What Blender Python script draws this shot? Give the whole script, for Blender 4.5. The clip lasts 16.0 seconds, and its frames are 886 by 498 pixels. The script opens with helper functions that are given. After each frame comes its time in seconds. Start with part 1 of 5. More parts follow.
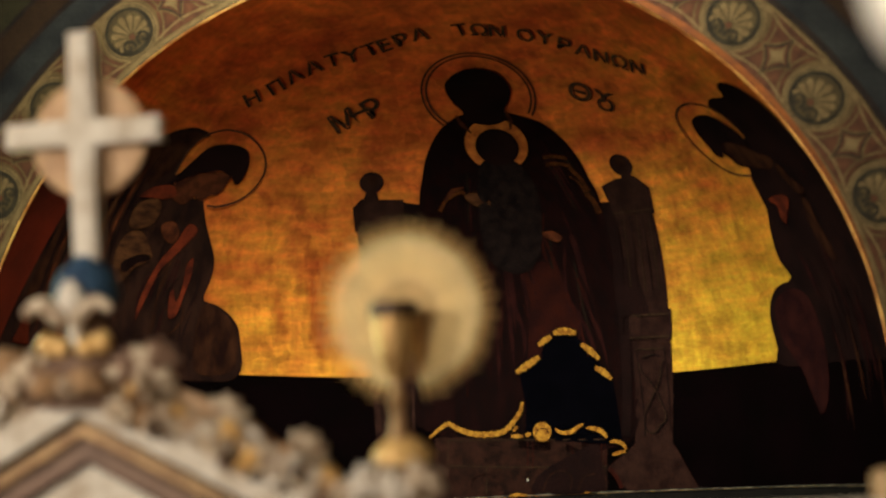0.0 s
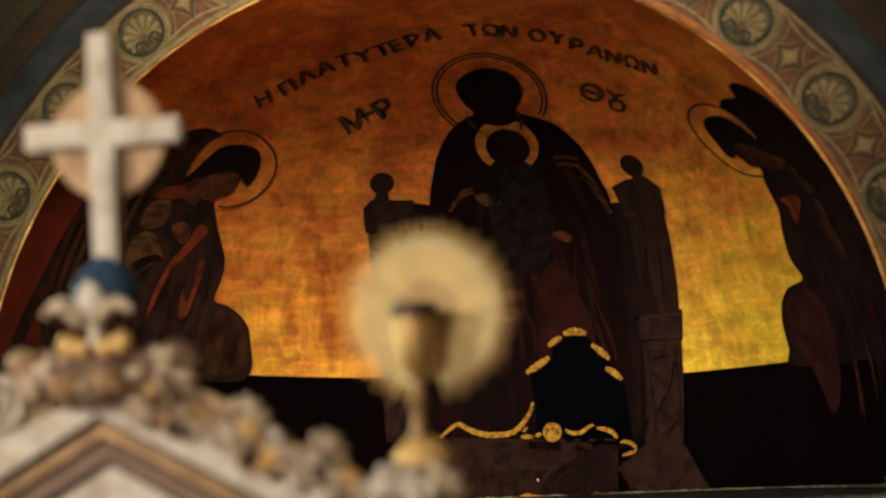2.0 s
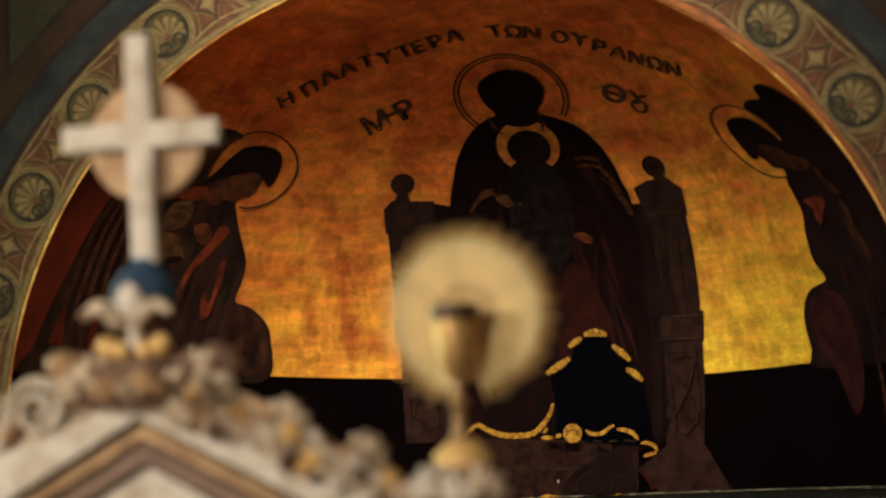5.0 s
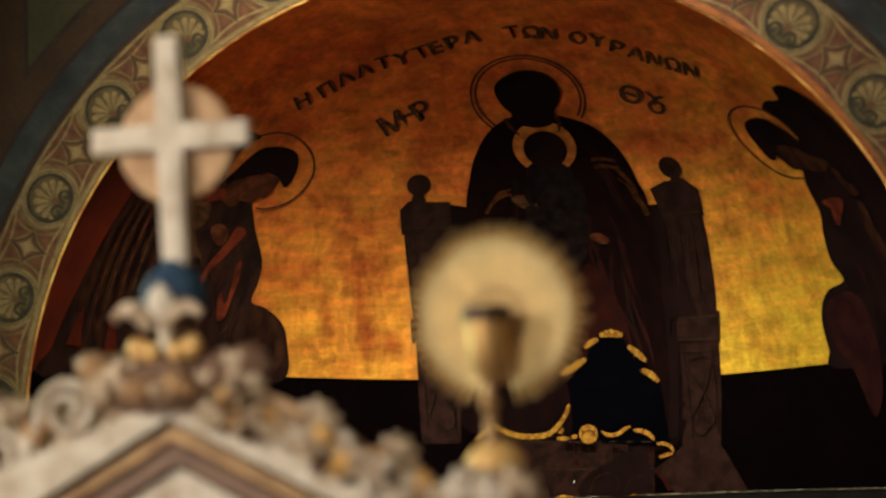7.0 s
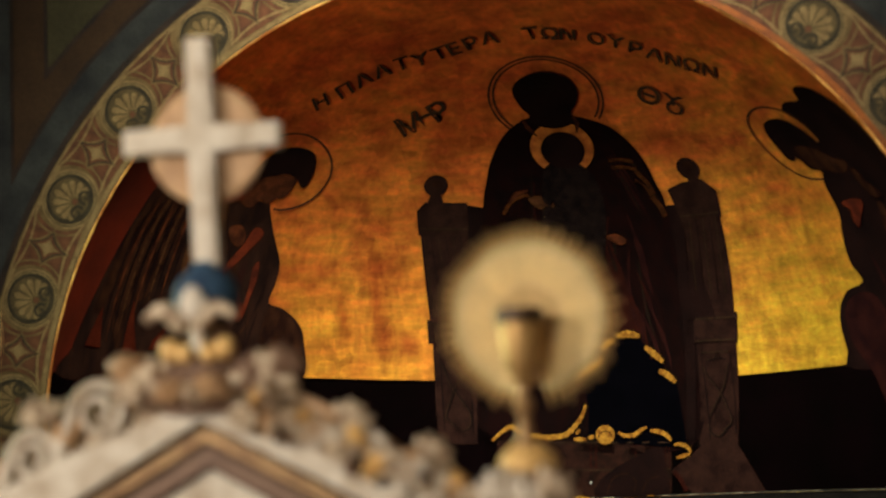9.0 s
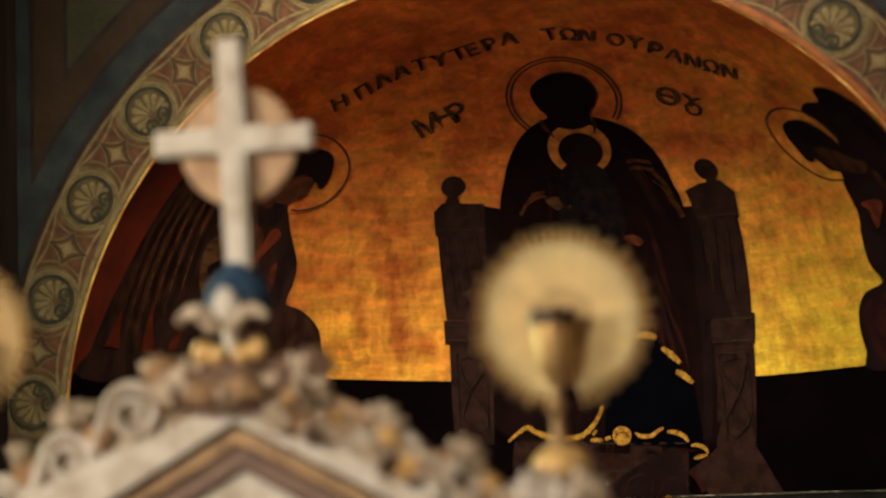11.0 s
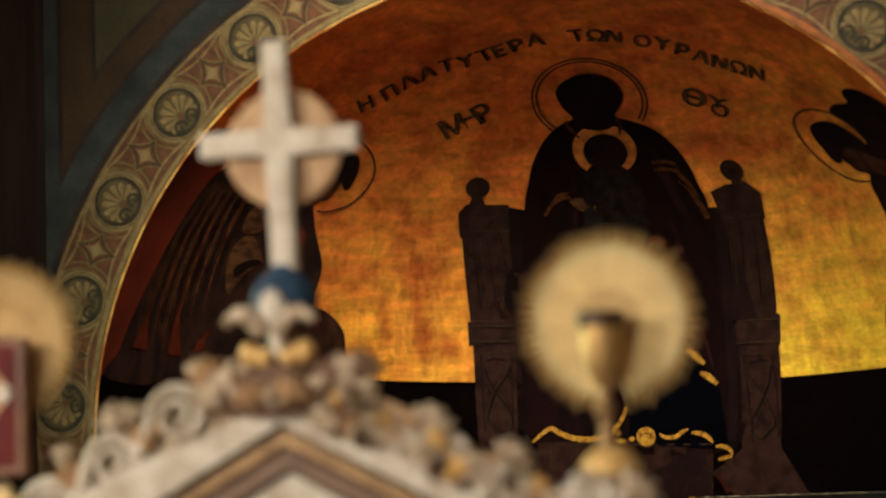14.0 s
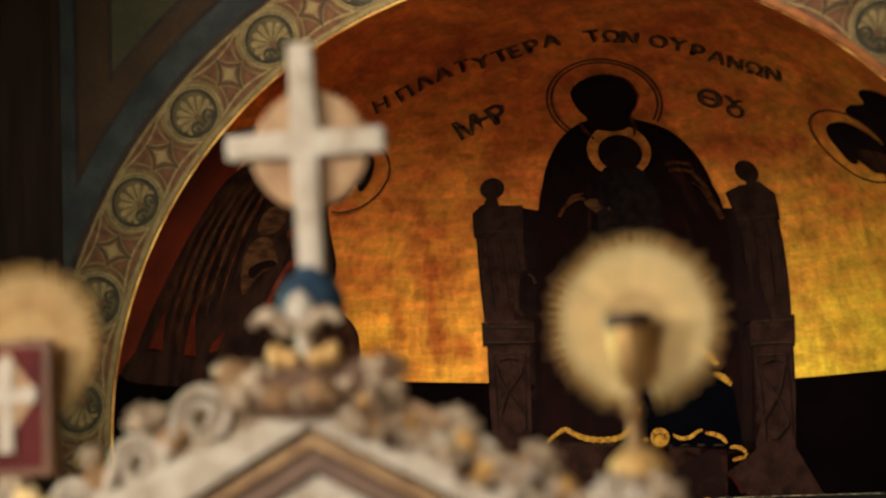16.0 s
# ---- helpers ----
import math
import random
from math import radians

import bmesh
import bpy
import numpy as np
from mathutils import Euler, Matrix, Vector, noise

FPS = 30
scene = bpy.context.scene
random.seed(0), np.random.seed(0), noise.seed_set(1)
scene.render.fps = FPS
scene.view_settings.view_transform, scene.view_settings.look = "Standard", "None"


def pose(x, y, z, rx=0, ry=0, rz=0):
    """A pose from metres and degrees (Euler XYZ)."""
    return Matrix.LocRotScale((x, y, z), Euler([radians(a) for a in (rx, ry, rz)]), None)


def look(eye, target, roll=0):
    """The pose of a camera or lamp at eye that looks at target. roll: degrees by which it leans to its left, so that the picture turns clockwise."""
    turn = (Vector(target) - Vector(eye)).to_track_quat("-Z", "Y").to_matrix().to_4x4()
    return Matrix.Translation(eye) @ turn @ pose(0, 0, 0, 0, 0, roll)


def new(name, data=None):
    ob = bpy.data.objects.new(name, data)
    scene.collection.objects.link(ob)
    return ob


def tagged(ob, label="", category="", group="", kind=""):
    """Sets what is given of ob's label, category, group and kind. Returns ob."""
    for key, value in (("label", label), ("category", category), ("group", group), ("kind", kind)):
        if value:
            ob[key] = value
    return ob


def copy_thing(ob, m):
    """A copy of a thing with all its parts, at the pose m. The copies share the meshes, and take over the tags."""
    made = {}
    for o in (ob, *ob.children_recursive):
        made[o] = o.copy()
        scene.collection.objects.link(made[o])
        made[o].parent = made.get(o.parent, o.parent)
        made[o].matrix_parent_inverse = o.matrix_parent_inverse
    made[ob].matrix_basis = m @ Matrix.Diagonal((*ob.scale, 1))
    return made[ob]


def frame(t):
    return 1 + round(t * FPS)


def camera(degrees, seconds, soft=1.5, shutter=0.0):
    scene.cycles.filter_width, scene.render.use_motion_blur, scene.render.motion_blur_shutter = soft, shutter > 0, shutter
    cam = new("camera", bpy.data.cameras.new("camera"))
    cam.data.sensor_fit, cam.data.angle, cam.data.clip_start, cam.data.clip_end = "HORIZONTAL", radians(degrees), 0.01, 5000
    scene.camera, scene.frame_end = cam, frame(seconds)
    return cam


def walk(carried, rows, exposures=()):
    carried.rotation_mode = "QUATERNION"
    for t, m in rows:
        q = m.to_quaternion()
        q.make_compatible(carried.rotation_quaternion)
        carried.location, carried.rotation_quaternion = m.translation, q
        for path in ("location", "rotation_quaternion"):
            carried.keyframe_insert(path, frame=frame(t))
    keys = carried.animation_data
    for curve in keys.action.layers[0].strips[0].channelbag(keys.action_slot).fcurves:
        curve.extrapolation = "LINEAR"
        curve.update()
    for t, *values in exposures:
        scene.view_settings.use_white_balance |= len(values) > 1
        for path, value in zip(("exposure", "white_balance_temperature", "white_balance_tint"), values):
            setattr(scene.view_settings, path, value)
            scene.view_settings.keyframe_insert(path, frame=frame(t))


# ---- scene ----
cam = camera(30.0, 16.0, 2.4)
METRES, TURN, TILT, LEAN, SLOW = 0.8, 10.614, 7.829, 2.659, 0.268
ROWS = [
    (0.0, 0.0, 0.0, 0.0, 0.0, 0.0, -0.0),
    (0.5, -0.0194, -0.0003, 0.0008, 0.0, -0.0, -0.0),
    (1.0, -0.0404, -0.0003, 0.0012, 0.01, 0.01, -0.0),
    (1.5, -0.0619, -0.0008, 0.0024, 0.02, 0.0, -0.0),
    (2.0, -0.0863, -0.0005, 0.0033, 0.03, 0.01, -0.0),
    (2.5, -0.1117, -0.0005, 0.0043, 0.04, 0.01, -0.01),
    (3.0, -0.138, -0.0007, 0.0055, 0.05, 0.02, -0.0),
    (3.5, -0.1659, -0.0007, 0.0066, 0.07, 0.02, 0.01),
    (4.0, -0.1958, -0.0007, 0.0081, 0.07, 0.02, -0.01),
    (6.5, -0.3578, -0.0017, 0.0172, 0.13, 0.0, -0.0),
    (7.0, -0.3924, -0.0019, 0.0187, 0.14, 0.01, 0.0),
    (7.5, -0.4262, -0.0022, 0.0207, 0.17, 0.0, 0.01),
    (8.0, -0.4621, -0.0023, 0.0226, 0.18, 0.0, 0.01),
    (8.5, -0.4974, -0.0025, 0.0241, 0.19, 0.0, 0.01),
    (9.0, -0.5337, -0.0028, 0.0255, 0.2, 0.01, 0.01),
    (11.5, -0.7117, -0.0032, 0.0319, 0.27, 0.05, 0.0),
    (12.0, -0.7474, -0.0033, 0.0335, 0.28, 0.05, 0.0),
    (12.5, -0.781, -0.0037, 0.0352, 0.3, 0.04, 0.0),
    (13.0, -0.8151, -0.0042, 0.037, 0.3, 0.04, 0.0),
    (13.5, -0.8482, -0.0043, 0.0385, 0.31, 0.04, -0.0),
    (14.0, -0.881, -0.0045, 0.0401, 0.32, 0.04, 0.0),
    (14.5, -0.9119, -0.0047, 0.0423, 0.33, 0.03, -0.0),
    (15.0, -0.9421, -0.0051, 0.0441, 0.35, 0.03, 0.0),
    (15.5, -0.9708, -0.0057, 0.046, 0.36, 0.02, 0.01),
    (16.0, -0.9988, -0.0059, 0.0478, 0.38, 0.02, 0.0),
]
START = pose(1.906, -8.902, 2.4, 0, 0, TURN) @ pose(0, 0, 0, TILT) @ pose(0, 0, 0, 0, LEAN)
walk(cam, [(t, START @ pose(METRES * x, METRES * y / SLOW, METRES * z, 90 + SLOW * pitch, SLOW * roll, SLOW * yaw))
           for t, x, y, z, yaw, pitch, roll in ROWS], [(0.0, -0.01, 6270, 17.0), (16.0, -0.01, 6270, 17.0)])
cam.data.dof.use_dof = True
cam.data.dof.focus_distance = 11.0
cam.data.dof.aperture_fstop = 0.6

# ---------------------------------------------------------------- light
world = bpy.data.worlds.new("world")
scene.world = world
world.use_nodes = True
sky = world.node_tree.nodes.new("ShaderNodeTexSky")
sky.sky_type, sky.sun_disc = "NISHITA", False
sky.sun_elevation, sky.sun_rotation = radians(35), radians(250)
world.node_tree.nodes["Background"].inputs["Strength"].default_value = 0.1
world.node_tree.links.new(sky.outputs["Color"], world.node_tree.nodes["Background"].inputs["Color"])


def opening_lamp(name, m, wide, high, power, colour, spread=180):
    data = bpy.data.lights.new(name, "AREA")
    data.shape, data.size, data.size_y, data.energy, data.color = "RECTANGLE", wide, high, power, colour
    data.spread = radians(spread)
    ob = new(name, data)
    ob.matrix_world = m
    return ob


# lamps in unseen openings: sanctuary and nave side windows, and an added west fill
SANCT = ((-2.86, -1.75, 3.2), 1.1, 1.7)
# green tint added to turn the south gold yellow
opening_lamp("sanctuary_window_light", look(SANCT[0], (3.0, -1.0, 2.4)), SANCT[1], SANCT[2], 110, (0.84, 1.0, 0.56))
opening_lamp("nave_window_light", look((-4.9, -9.2, 4.75), (0.0, -3.6, 2.9)), 1.4, 2.6, 420, (1.0, 0.91, 0.72))
# added overhead lamp for the apse gold; a narrow cone spares wall and screen
opening_lamp("apse_fill_light", look((0.3, -2.5, 6.55), (-0.3, 2.3, 2.6)), 1.2, 1.2, 490, (1.0, 0.99, 0.68), 112)
# unseen frontal fill, added to soften the cup's shadow on its disc
opening_lamp("west_fill_light", look((-2.2, -13.8, 4.6), (0, -3.3, 2.8)), 2.4, 2.6, 510, (1.0, 0.90, 0.68))

# ---------------------------------------------------------------- materials


def mat(name, a, b=None, rough=0.6, metal=0.0, scale=6.0, fine=60.0, bump=0.15, stretch=(1, 1, 1), contrast=(0.35, 0.65), vary=0.0, spec=0.5):
    """Two tones mixed by a coarse noise, with a fine noise for grain and relief."""
    m = bpy.data.materials.new(name)
    m.use_nodes = True
    n, l = m.node_tree.nodes, m.node_tree.links
    p = n["Principled BSDF"]
    p.inputs["Roughness"].default_value, p.inputs["Metallic"].default_value = rough, metal
    p.inputs["Specular IOR Level"].default_value = spec
    b = b or tuple(c * 0.75 for c in a)
    co = n.new("ShaderNodeTexCoord")
    mp = n.new("ShaderNodeMapping")
    mp.inputs["Scale"].default_value = stretch
    l.new(co.outputs["Object"], mp.inputs["Vector"])
    big, small = n.new("ShaderNodeTexNoise"), n.new("ShaderNodeTexNoise")
    big.inputs["Scale"].default_value, big.inputs["Detail"].default_value = scale, 6.0
    small.inputs["Scale"].default_value, small.inputs["Detail"].default_value = fine, 4.0
    ramp = n.new("ShaderNodeValToRGB")
    ramp.color_ramp.elements[0].position, ramp.color_ramp.elements[1].position = contrast
    ramp.color_ramp.elements[0].color, ramp.color_ramp.elements[1].color = (*b, 1), (*a, 1)
    l.new(mp.outputs["Vector"], big.inputs["Vector"])
    l.new(mp.outputs["Vector"], small.inputs["Vector"])
    l.new(big.outputs["Fac"], ramp.inputs["Fac"])
    grain = n.new("ShaderNodeMix")
    grain.data_type, grain.blend_type = "RGBA", "OVERLAY"
    grain.inputs["Factor"].default_value = 0.35
    l.new(ramp.outputs["Color"], grain.inputs["A"])
    l.new(small.outputs["Fac"], grain.inputs["B"])
    out = grain.outputs["Result"]
    if vary:
        info, hsv = n.new("ShaderNodeObjectInfo"), n.new("ShaderNodeHueSaturation")
        rng = n.new("ShaderNodeMapRange")
        rng.inputs["To Min"].default_value, rng.inputs["To Max"].default_value = 1 - vary, 1 + vary
        l.new(info.outputs["Random"], rng.inputs["Value"])
        l.new(rng.outputs["Result"], hsv.inputs["Value"])
        l.new(out, hsv.inputs["Color"])
        out = hsv.outputs["Color"]
    l.new(out, p.inputs["Base Color"])
    bm_ = n.new("ShaderNodeBump")
    bm_.inputs["Strength"].default_value, bm_.inputs["Distance"].default_value = bump, 0.01
    l.new(small.outputs["Fac"], bm_.inputs["Height"])
    l.new(bm_.outputs["Normal"], p.inputs["Normal"])
    return m


def gold_ground():
    """Gold leaf laid in sheets: clouded tone, sheet-to-sheet differences, rubbed streaks."""
    m = mat("gold_leaf", (0.86, 0.310, 0.024), (0.50, 0.115, 0.012), rough=0.5, metal=0.7, scale=2.6, fine=26, bump=0.3, stretch=(1, 1, 1.6), contrast=(0.30, 0.70))
    n, l = m.node_tree.nodes, m.node_tree.links
    p = n["Principled BSDF"]
    src = p.inputs["Base Color"].links[0].from_socket
    co = n.new("ShaderNodeTexCoord")
    sheets = n.new("ShaderNodeTexVoronoi")
    sheets.distance = "CHEBYCHEV"
    sheets.inputs["Scale"].default_value = 11.0
    sheets.inputs["Randomness"].default_value = 0.55
    l.new(co.outputs["Object"], sheets.inputs["Vector"])
    bw = n.new("ShaderNodeRGBToBW")
    l.new(sheets.outputs["Color"], bw.inputs["Color"])
    streak = n.new("ShaderNodeTexNoise")
    mp = n.new("ShaderNodeMapping")
    mp.inputs["Scale"].default_value = (4.5, 4.5, 20)
    streak.inputs["Scale"].default_value, streak.inputs["Detail"].default_value = 1.0, 8.0
    l.new(co.outputs["Object"], mp.inputs["Vector"])
    l.new(mp.outputs["Vector"], streak.inputs["Vector"])
    upright = n.new("ShaderNodeTexNoise")
    mp2 = n.new("ShaderNodeMapping")
    mp2.inputs["Scale"].default_value = (20, 20, 4.5)
    upright.inputs["Scale"].default_value, upright.inputs["Detail"].default_value = 1.0, 7.0
    l.new(co.outputs["Object"], mp2.inputs["Vector"])
    l.new(mp2.outputs["Vector"], upright.inputs["Vector"])
    weave = n.new("ShaderNodeMix")
    weave.data_type = "FLOAT"
    weave.inputs["Factor"].default_value = 0.42
    l.new(streak.outputs["Fac"], weave.inputs["A"])
    l.new(upright.outputs["Fac"], weave.inputs["B"])
    add = n.new("ShaderNodeMath")
    add.operation = "MULTIPLY_ADD"
    add.inputs[1].default_value = 0.22
    l.new(bw.outputs["Val"], add.inputs[0])
    l.new(weave.outputs["Result"], add.inputs[2])
    rng = n.new("ShaderNodeMapRange")
    rng.inputs["From Min"].default_value, rng.inputs["From Max"].default_value = 0.40, 0.80
    rng.inputs["To Min"].default_value, rng.inputs["To Max"].default_value = 0.58, 1.28
    l.new(add.outputs["Value"], rng.inputs["Value"])
    mul = n.new("ShaderNodeMix")
    mul.data_type, mul.blend_type = "RGBA", "MULTIPLY"
    mul.inputs["Factor"].default_value = 1.0
    l.new(src, mul.inputs["A"])
    l.new(rng.outputs["Result"], mul.inputs["B"])
    # redder tint painted in up the crown, where the dome falls into shade
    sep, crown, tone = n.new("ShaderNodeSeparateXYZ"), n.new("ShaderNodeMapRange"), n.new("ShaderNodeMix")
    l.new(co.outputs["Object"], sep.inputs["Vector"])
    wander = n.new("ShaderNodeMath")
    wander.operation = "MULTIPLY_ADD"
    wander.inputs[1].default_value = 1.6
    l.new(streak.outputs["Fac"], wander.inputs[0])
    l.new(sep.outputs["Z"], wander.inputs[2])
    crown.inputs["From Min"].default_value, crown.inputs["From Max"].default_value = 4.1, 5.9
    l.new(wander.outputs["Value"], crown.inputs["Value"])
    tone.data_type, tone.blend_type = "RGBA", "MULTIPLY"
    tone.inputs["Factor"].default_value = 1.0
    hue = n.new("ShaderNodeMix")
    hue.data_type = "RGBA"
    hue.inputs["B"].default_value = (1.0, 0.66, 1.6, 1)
    # yellower tint to the south stands in for the stronger light there
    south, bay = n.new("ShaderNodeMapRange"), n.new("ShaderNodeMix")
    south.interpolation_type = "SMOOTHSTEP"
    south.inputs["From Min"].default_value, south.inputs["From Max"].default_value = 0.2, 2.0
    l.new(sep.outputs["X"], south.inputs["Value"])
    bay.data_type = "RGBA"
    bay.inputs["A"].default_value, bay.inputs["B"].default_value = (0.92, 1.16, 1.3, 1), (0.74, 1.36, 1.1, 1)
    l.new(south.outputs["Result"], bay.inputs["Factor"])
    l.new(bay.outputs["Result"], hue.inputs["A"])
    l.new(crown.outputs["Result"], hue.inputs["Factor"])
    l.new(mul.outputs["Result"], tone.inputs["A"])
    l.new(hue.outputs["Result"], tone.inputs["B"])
    # patches where the leaf is rubbed through to the red bole
    worn, wmap, wr, bole = n.new("ShaderNodeTexNoise"), n.new("ShaderNodeMapping"), n.new("ShaderNodeMapRange"), n.new("ShaderNodeMix")
    wmap.inputs["Scale"].default_value = (3.2, 3.2, 1.5)
    worn.inputs["Scale"].default_value, worn.inputs["Detail"].default_value, worn.inputs["Roughness"].default_value = 1.0, 9.0, 0.66
    worn.inputs["Distortion"].default_value = 0.6
    l.new(co.outputs["Object"], wmap.inputs["Vector"])
    l.new(wmap.outputs["Vector"], worn.inputs["Vector"])
    wr.inputs["From Min"].default_value, wr.inputs["From Max"].default_value = 0.50, 0.74
    l.new(worn.outputs["Fac"], wr.inputs["Value"])
    bole.data_type, bole.blend_type = "RGBA", "MULTIPLY"
    bole.inputs["B"].default_value = (0.60, 0.36, 0.6, 1)
    l.new(wr.outputs["Result"], bole.inputs["Factor"])
    l.new(tone.outputs["Result"], bole.inputs["A"])
    # brown run marks on the north bay: place, half width, half height
    out = bole.outputs["Result"]
    for x, z, w, h in ((-1.04, 3.90, 0.15, 0.09), (-1.10, 3.66, 0.055, 0.34), (-1.08, 3.42, 0.06, 0.12), (-0.93, 3.37, 0.07, 0.07), (-1.32, 3.55, 0.05, 0.2)):
        shift, size, far = n.new("ShaderNodeVectorMath"), n.new("ShaderNodeVectorMath"), n.new("ShaderNodeVectorMath")
        shift.operation, size.operation, far.operation = "SUBTRACT", "MULTIPLY", "LENGTH"
        shift.inputs[1].default_value, size.inputs[1].default_value = (x, 0, z), (1 / w, 0, 1 / h)
        l.new(co.outputs["Object"], shift.inputs[0])
        l.new(shift.outputs["Vector"], size.inputs[0])
        l.new(size.outputs["Vector"], far.inputs[0])
        ragged, edge, mark = n.new("ShaderNodeMath"), n.new("ShaderNodeMapRange"), n.new("ShaderNodeMix")
        ragged.operation = "MULTIPLY_ADD"
        ragged.inputs[1].default_value = 1.9
        l.new(weave.outputs["Result"], ragged.inputs[0])
        l.new(far.outputs["Value"], ragged.inputs[2])
        edge.inputs["From Min"].default_value, edge.inputs["From Max"].default_value = 2.5, 1.0
        edge.inputs["To Max"].default_value = 0.85
        l.new(ragged.outputs["Value"], edge.inputs["Value"])
        mark.data_type, mark.blend_type = "RGBA", "MULTIPLY"
        mark.inputs["B"].default_value = (0.62, 0.36, 0.5, 1)
        l.new(edge.outputs["Result"], mark.inputs["Factor"])
        l.new(out, mark.inputs["A"])
        out = mark.outputs["Result"]
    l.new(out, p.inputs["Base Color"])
    return m


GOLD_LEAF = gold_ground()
GILT = mat("gilding", (0.80, 0.54, 0.21), (0.56, 0.33, 0.10), rough=0.5, metal=0.2, scale=9, fine=70)
GILT_PALE = mat("pale_gilding", (0.99, 0.80, 0.42), (0.97, 0.73, 0.34), rough=0.42, metal=0.12, scale=9, fine=70, vary=0.10)
GILT_LINE = mat("bright_gilt_edge", (0.80, 0.42, 0.11), (0.30, 0.085, 0.015), rough=0.35, metal=0.6, scale=4.5, contrast=(0.40, 0.60))
WHITE = mat("cream_white_paint", (0.6095, 0.5534, 0.4571), (0.3529, 0.2727, 0.1845), rough=0.7, scale=9, fine=50, contrast=(0.28, 0.56))
WHITE_WORN = mat("worn_cream_paint", (0.5768, 0.4720, 0.3321), (0.1661, 0.0917, 0.0454), rough=0.7, scale=19, fine=50, contrast=(0.38, 0.58))
BROWN_PAINT = mat("mauve_brown_paint", (0.2024, 0.1196, 0.0736), (0.1196, 0.0644, 0.0386), rough=0.65)
DARK_LINE = mat("dark_brown_paint", (0.011, 0.0065, 0.0055), (0.006, 0.004, 0.004), rough=0.8, spec=0.06)
DARK_WOOD = mat("dark_brown_wood", (0.07, 0.038, 0.02), (0.04, 0.022, 0.012), rough=0.6, stretch=(6, 6, 0.6))
BLUE = mat("dark_blue_enamel", (0.03, 0.075, 0.13), (0.018, 0.04, 0.08), rough=0.75, spec=0.25)
MAROON = mat("maroon_leather", (0.13, 0.018, 0.014), (0.075, 0.010, 0.010), rough=0.7, spec=0.2)
# the east wall's deep shade is put into these plaster and band tones
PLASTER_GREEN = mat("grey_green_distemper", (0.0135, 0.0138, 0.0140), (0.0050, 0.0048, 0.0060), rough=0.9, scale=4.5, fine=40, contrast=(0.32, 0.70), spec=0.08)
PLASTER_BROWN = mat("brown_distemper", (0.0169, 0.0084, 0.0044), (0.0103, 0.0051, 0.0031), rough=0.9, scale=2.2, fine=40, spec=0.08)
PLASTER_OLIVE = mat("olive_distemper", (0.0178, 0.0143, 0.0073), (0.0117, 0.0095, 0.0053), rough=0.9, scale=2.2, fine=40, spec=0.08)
# side wall stands in shade; its colour carries the darkness
SIDE_DARK = mat("shaded_side_wall_paint", (0.0099, 0.0059, 0.0044), (0.0055, 0.0037, 0.0033), rough=0.9, scale=2.0, stretch=(1, 4, 0.6), spec=0.0)
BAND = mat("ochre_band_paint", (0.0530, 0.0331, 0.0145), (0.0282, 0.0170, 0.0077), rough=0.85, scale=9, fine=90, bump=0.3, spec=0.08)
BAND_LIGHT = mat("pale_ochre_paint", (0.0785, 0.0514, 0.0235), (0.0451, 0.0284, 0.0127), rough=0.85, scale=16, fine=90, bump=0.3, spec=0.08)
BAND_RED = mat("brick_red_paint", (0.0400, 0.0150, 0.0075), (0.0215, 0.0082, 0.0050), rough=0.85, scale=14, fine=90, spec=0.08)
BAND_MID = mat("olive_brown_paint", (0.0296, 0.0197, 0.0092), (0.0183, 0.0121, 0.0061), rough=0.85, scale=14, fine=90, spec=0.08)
# darker gilding for ray hubs and book rays, offsetting the nearer lamp
GILT_DEEP = mat("deep_gilding", (0.82, 0.60, 0.29), (0.62, 0.40, 0.17), rough=0.45, metal=0.15, scale=9, vary=0.12)
TAN = mat("dull_tan_gilding", (0.4784, 0.3036, 0.1564), (0.3128, 0.1748, 0.0782), rough=0.6, metal=0.1, scale=9)
BRONZE = mat("dark_bronze_gilding", (0.34, 0.205, 0.085), (0.20, 0.105, 0.040), rough=0.5, metal=0.4, scale=12)
CUP = mat("burnished_gilding", (0.56, 0.36, 0.135), (0.38, 0.22, 0.075), rough=0.45, metal=0.6, scale=14, bump=0.05)
LIP = mat("blackened_bronze", (0.085, 0.048, 0.022), (0.045, 0.025, 0.013), rough=0.5, metal=0.4, scale=14)
ORANGE_EDGE = mat("orange_ochre_paint", (0.10, 0.027, 0.004), (0.055, 0.014, 0.003), rough=0.7, scale=7, stretch=(1, 1, 2), spec=0.1)
BOOK_EDGE = mat("russet_book_edge", (0.20, 0.085, 0.035), (0.12, 0.048, 0.022), rough=0.55)
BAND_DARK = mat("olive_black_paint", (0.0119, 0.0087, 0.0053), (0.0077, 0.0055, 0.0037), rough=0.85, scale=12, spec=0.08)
INK = mat("dark_lettering_paint", (0.050, 0.021, 0.011), (0.022, 0.011, 0.008), rough=0.85, scale=8, spec=0.0)
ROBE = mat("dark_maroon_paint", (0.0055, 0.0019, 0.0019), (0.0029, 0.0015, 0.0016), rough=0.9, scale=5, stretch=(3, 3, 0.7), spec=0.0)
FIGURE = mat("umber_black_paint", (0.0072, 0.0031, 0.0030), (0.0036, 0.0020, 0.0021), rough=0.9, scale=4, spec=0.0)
FLESH = mat("dim_umber_red_paint", (0.0518, 0.0146, 0.0062), (0.0151, 0.0049, 0.0034), rough=0.9, scale=11, spec=0.0)
SLEEVE = mat("dim_olive_paint", (0.0449, 0.0180, 0.0078), (0.0156, 0.0064, 0.0041), rough=0.9, scale=10, stretch=(1, 1, 3), spec=0.0)
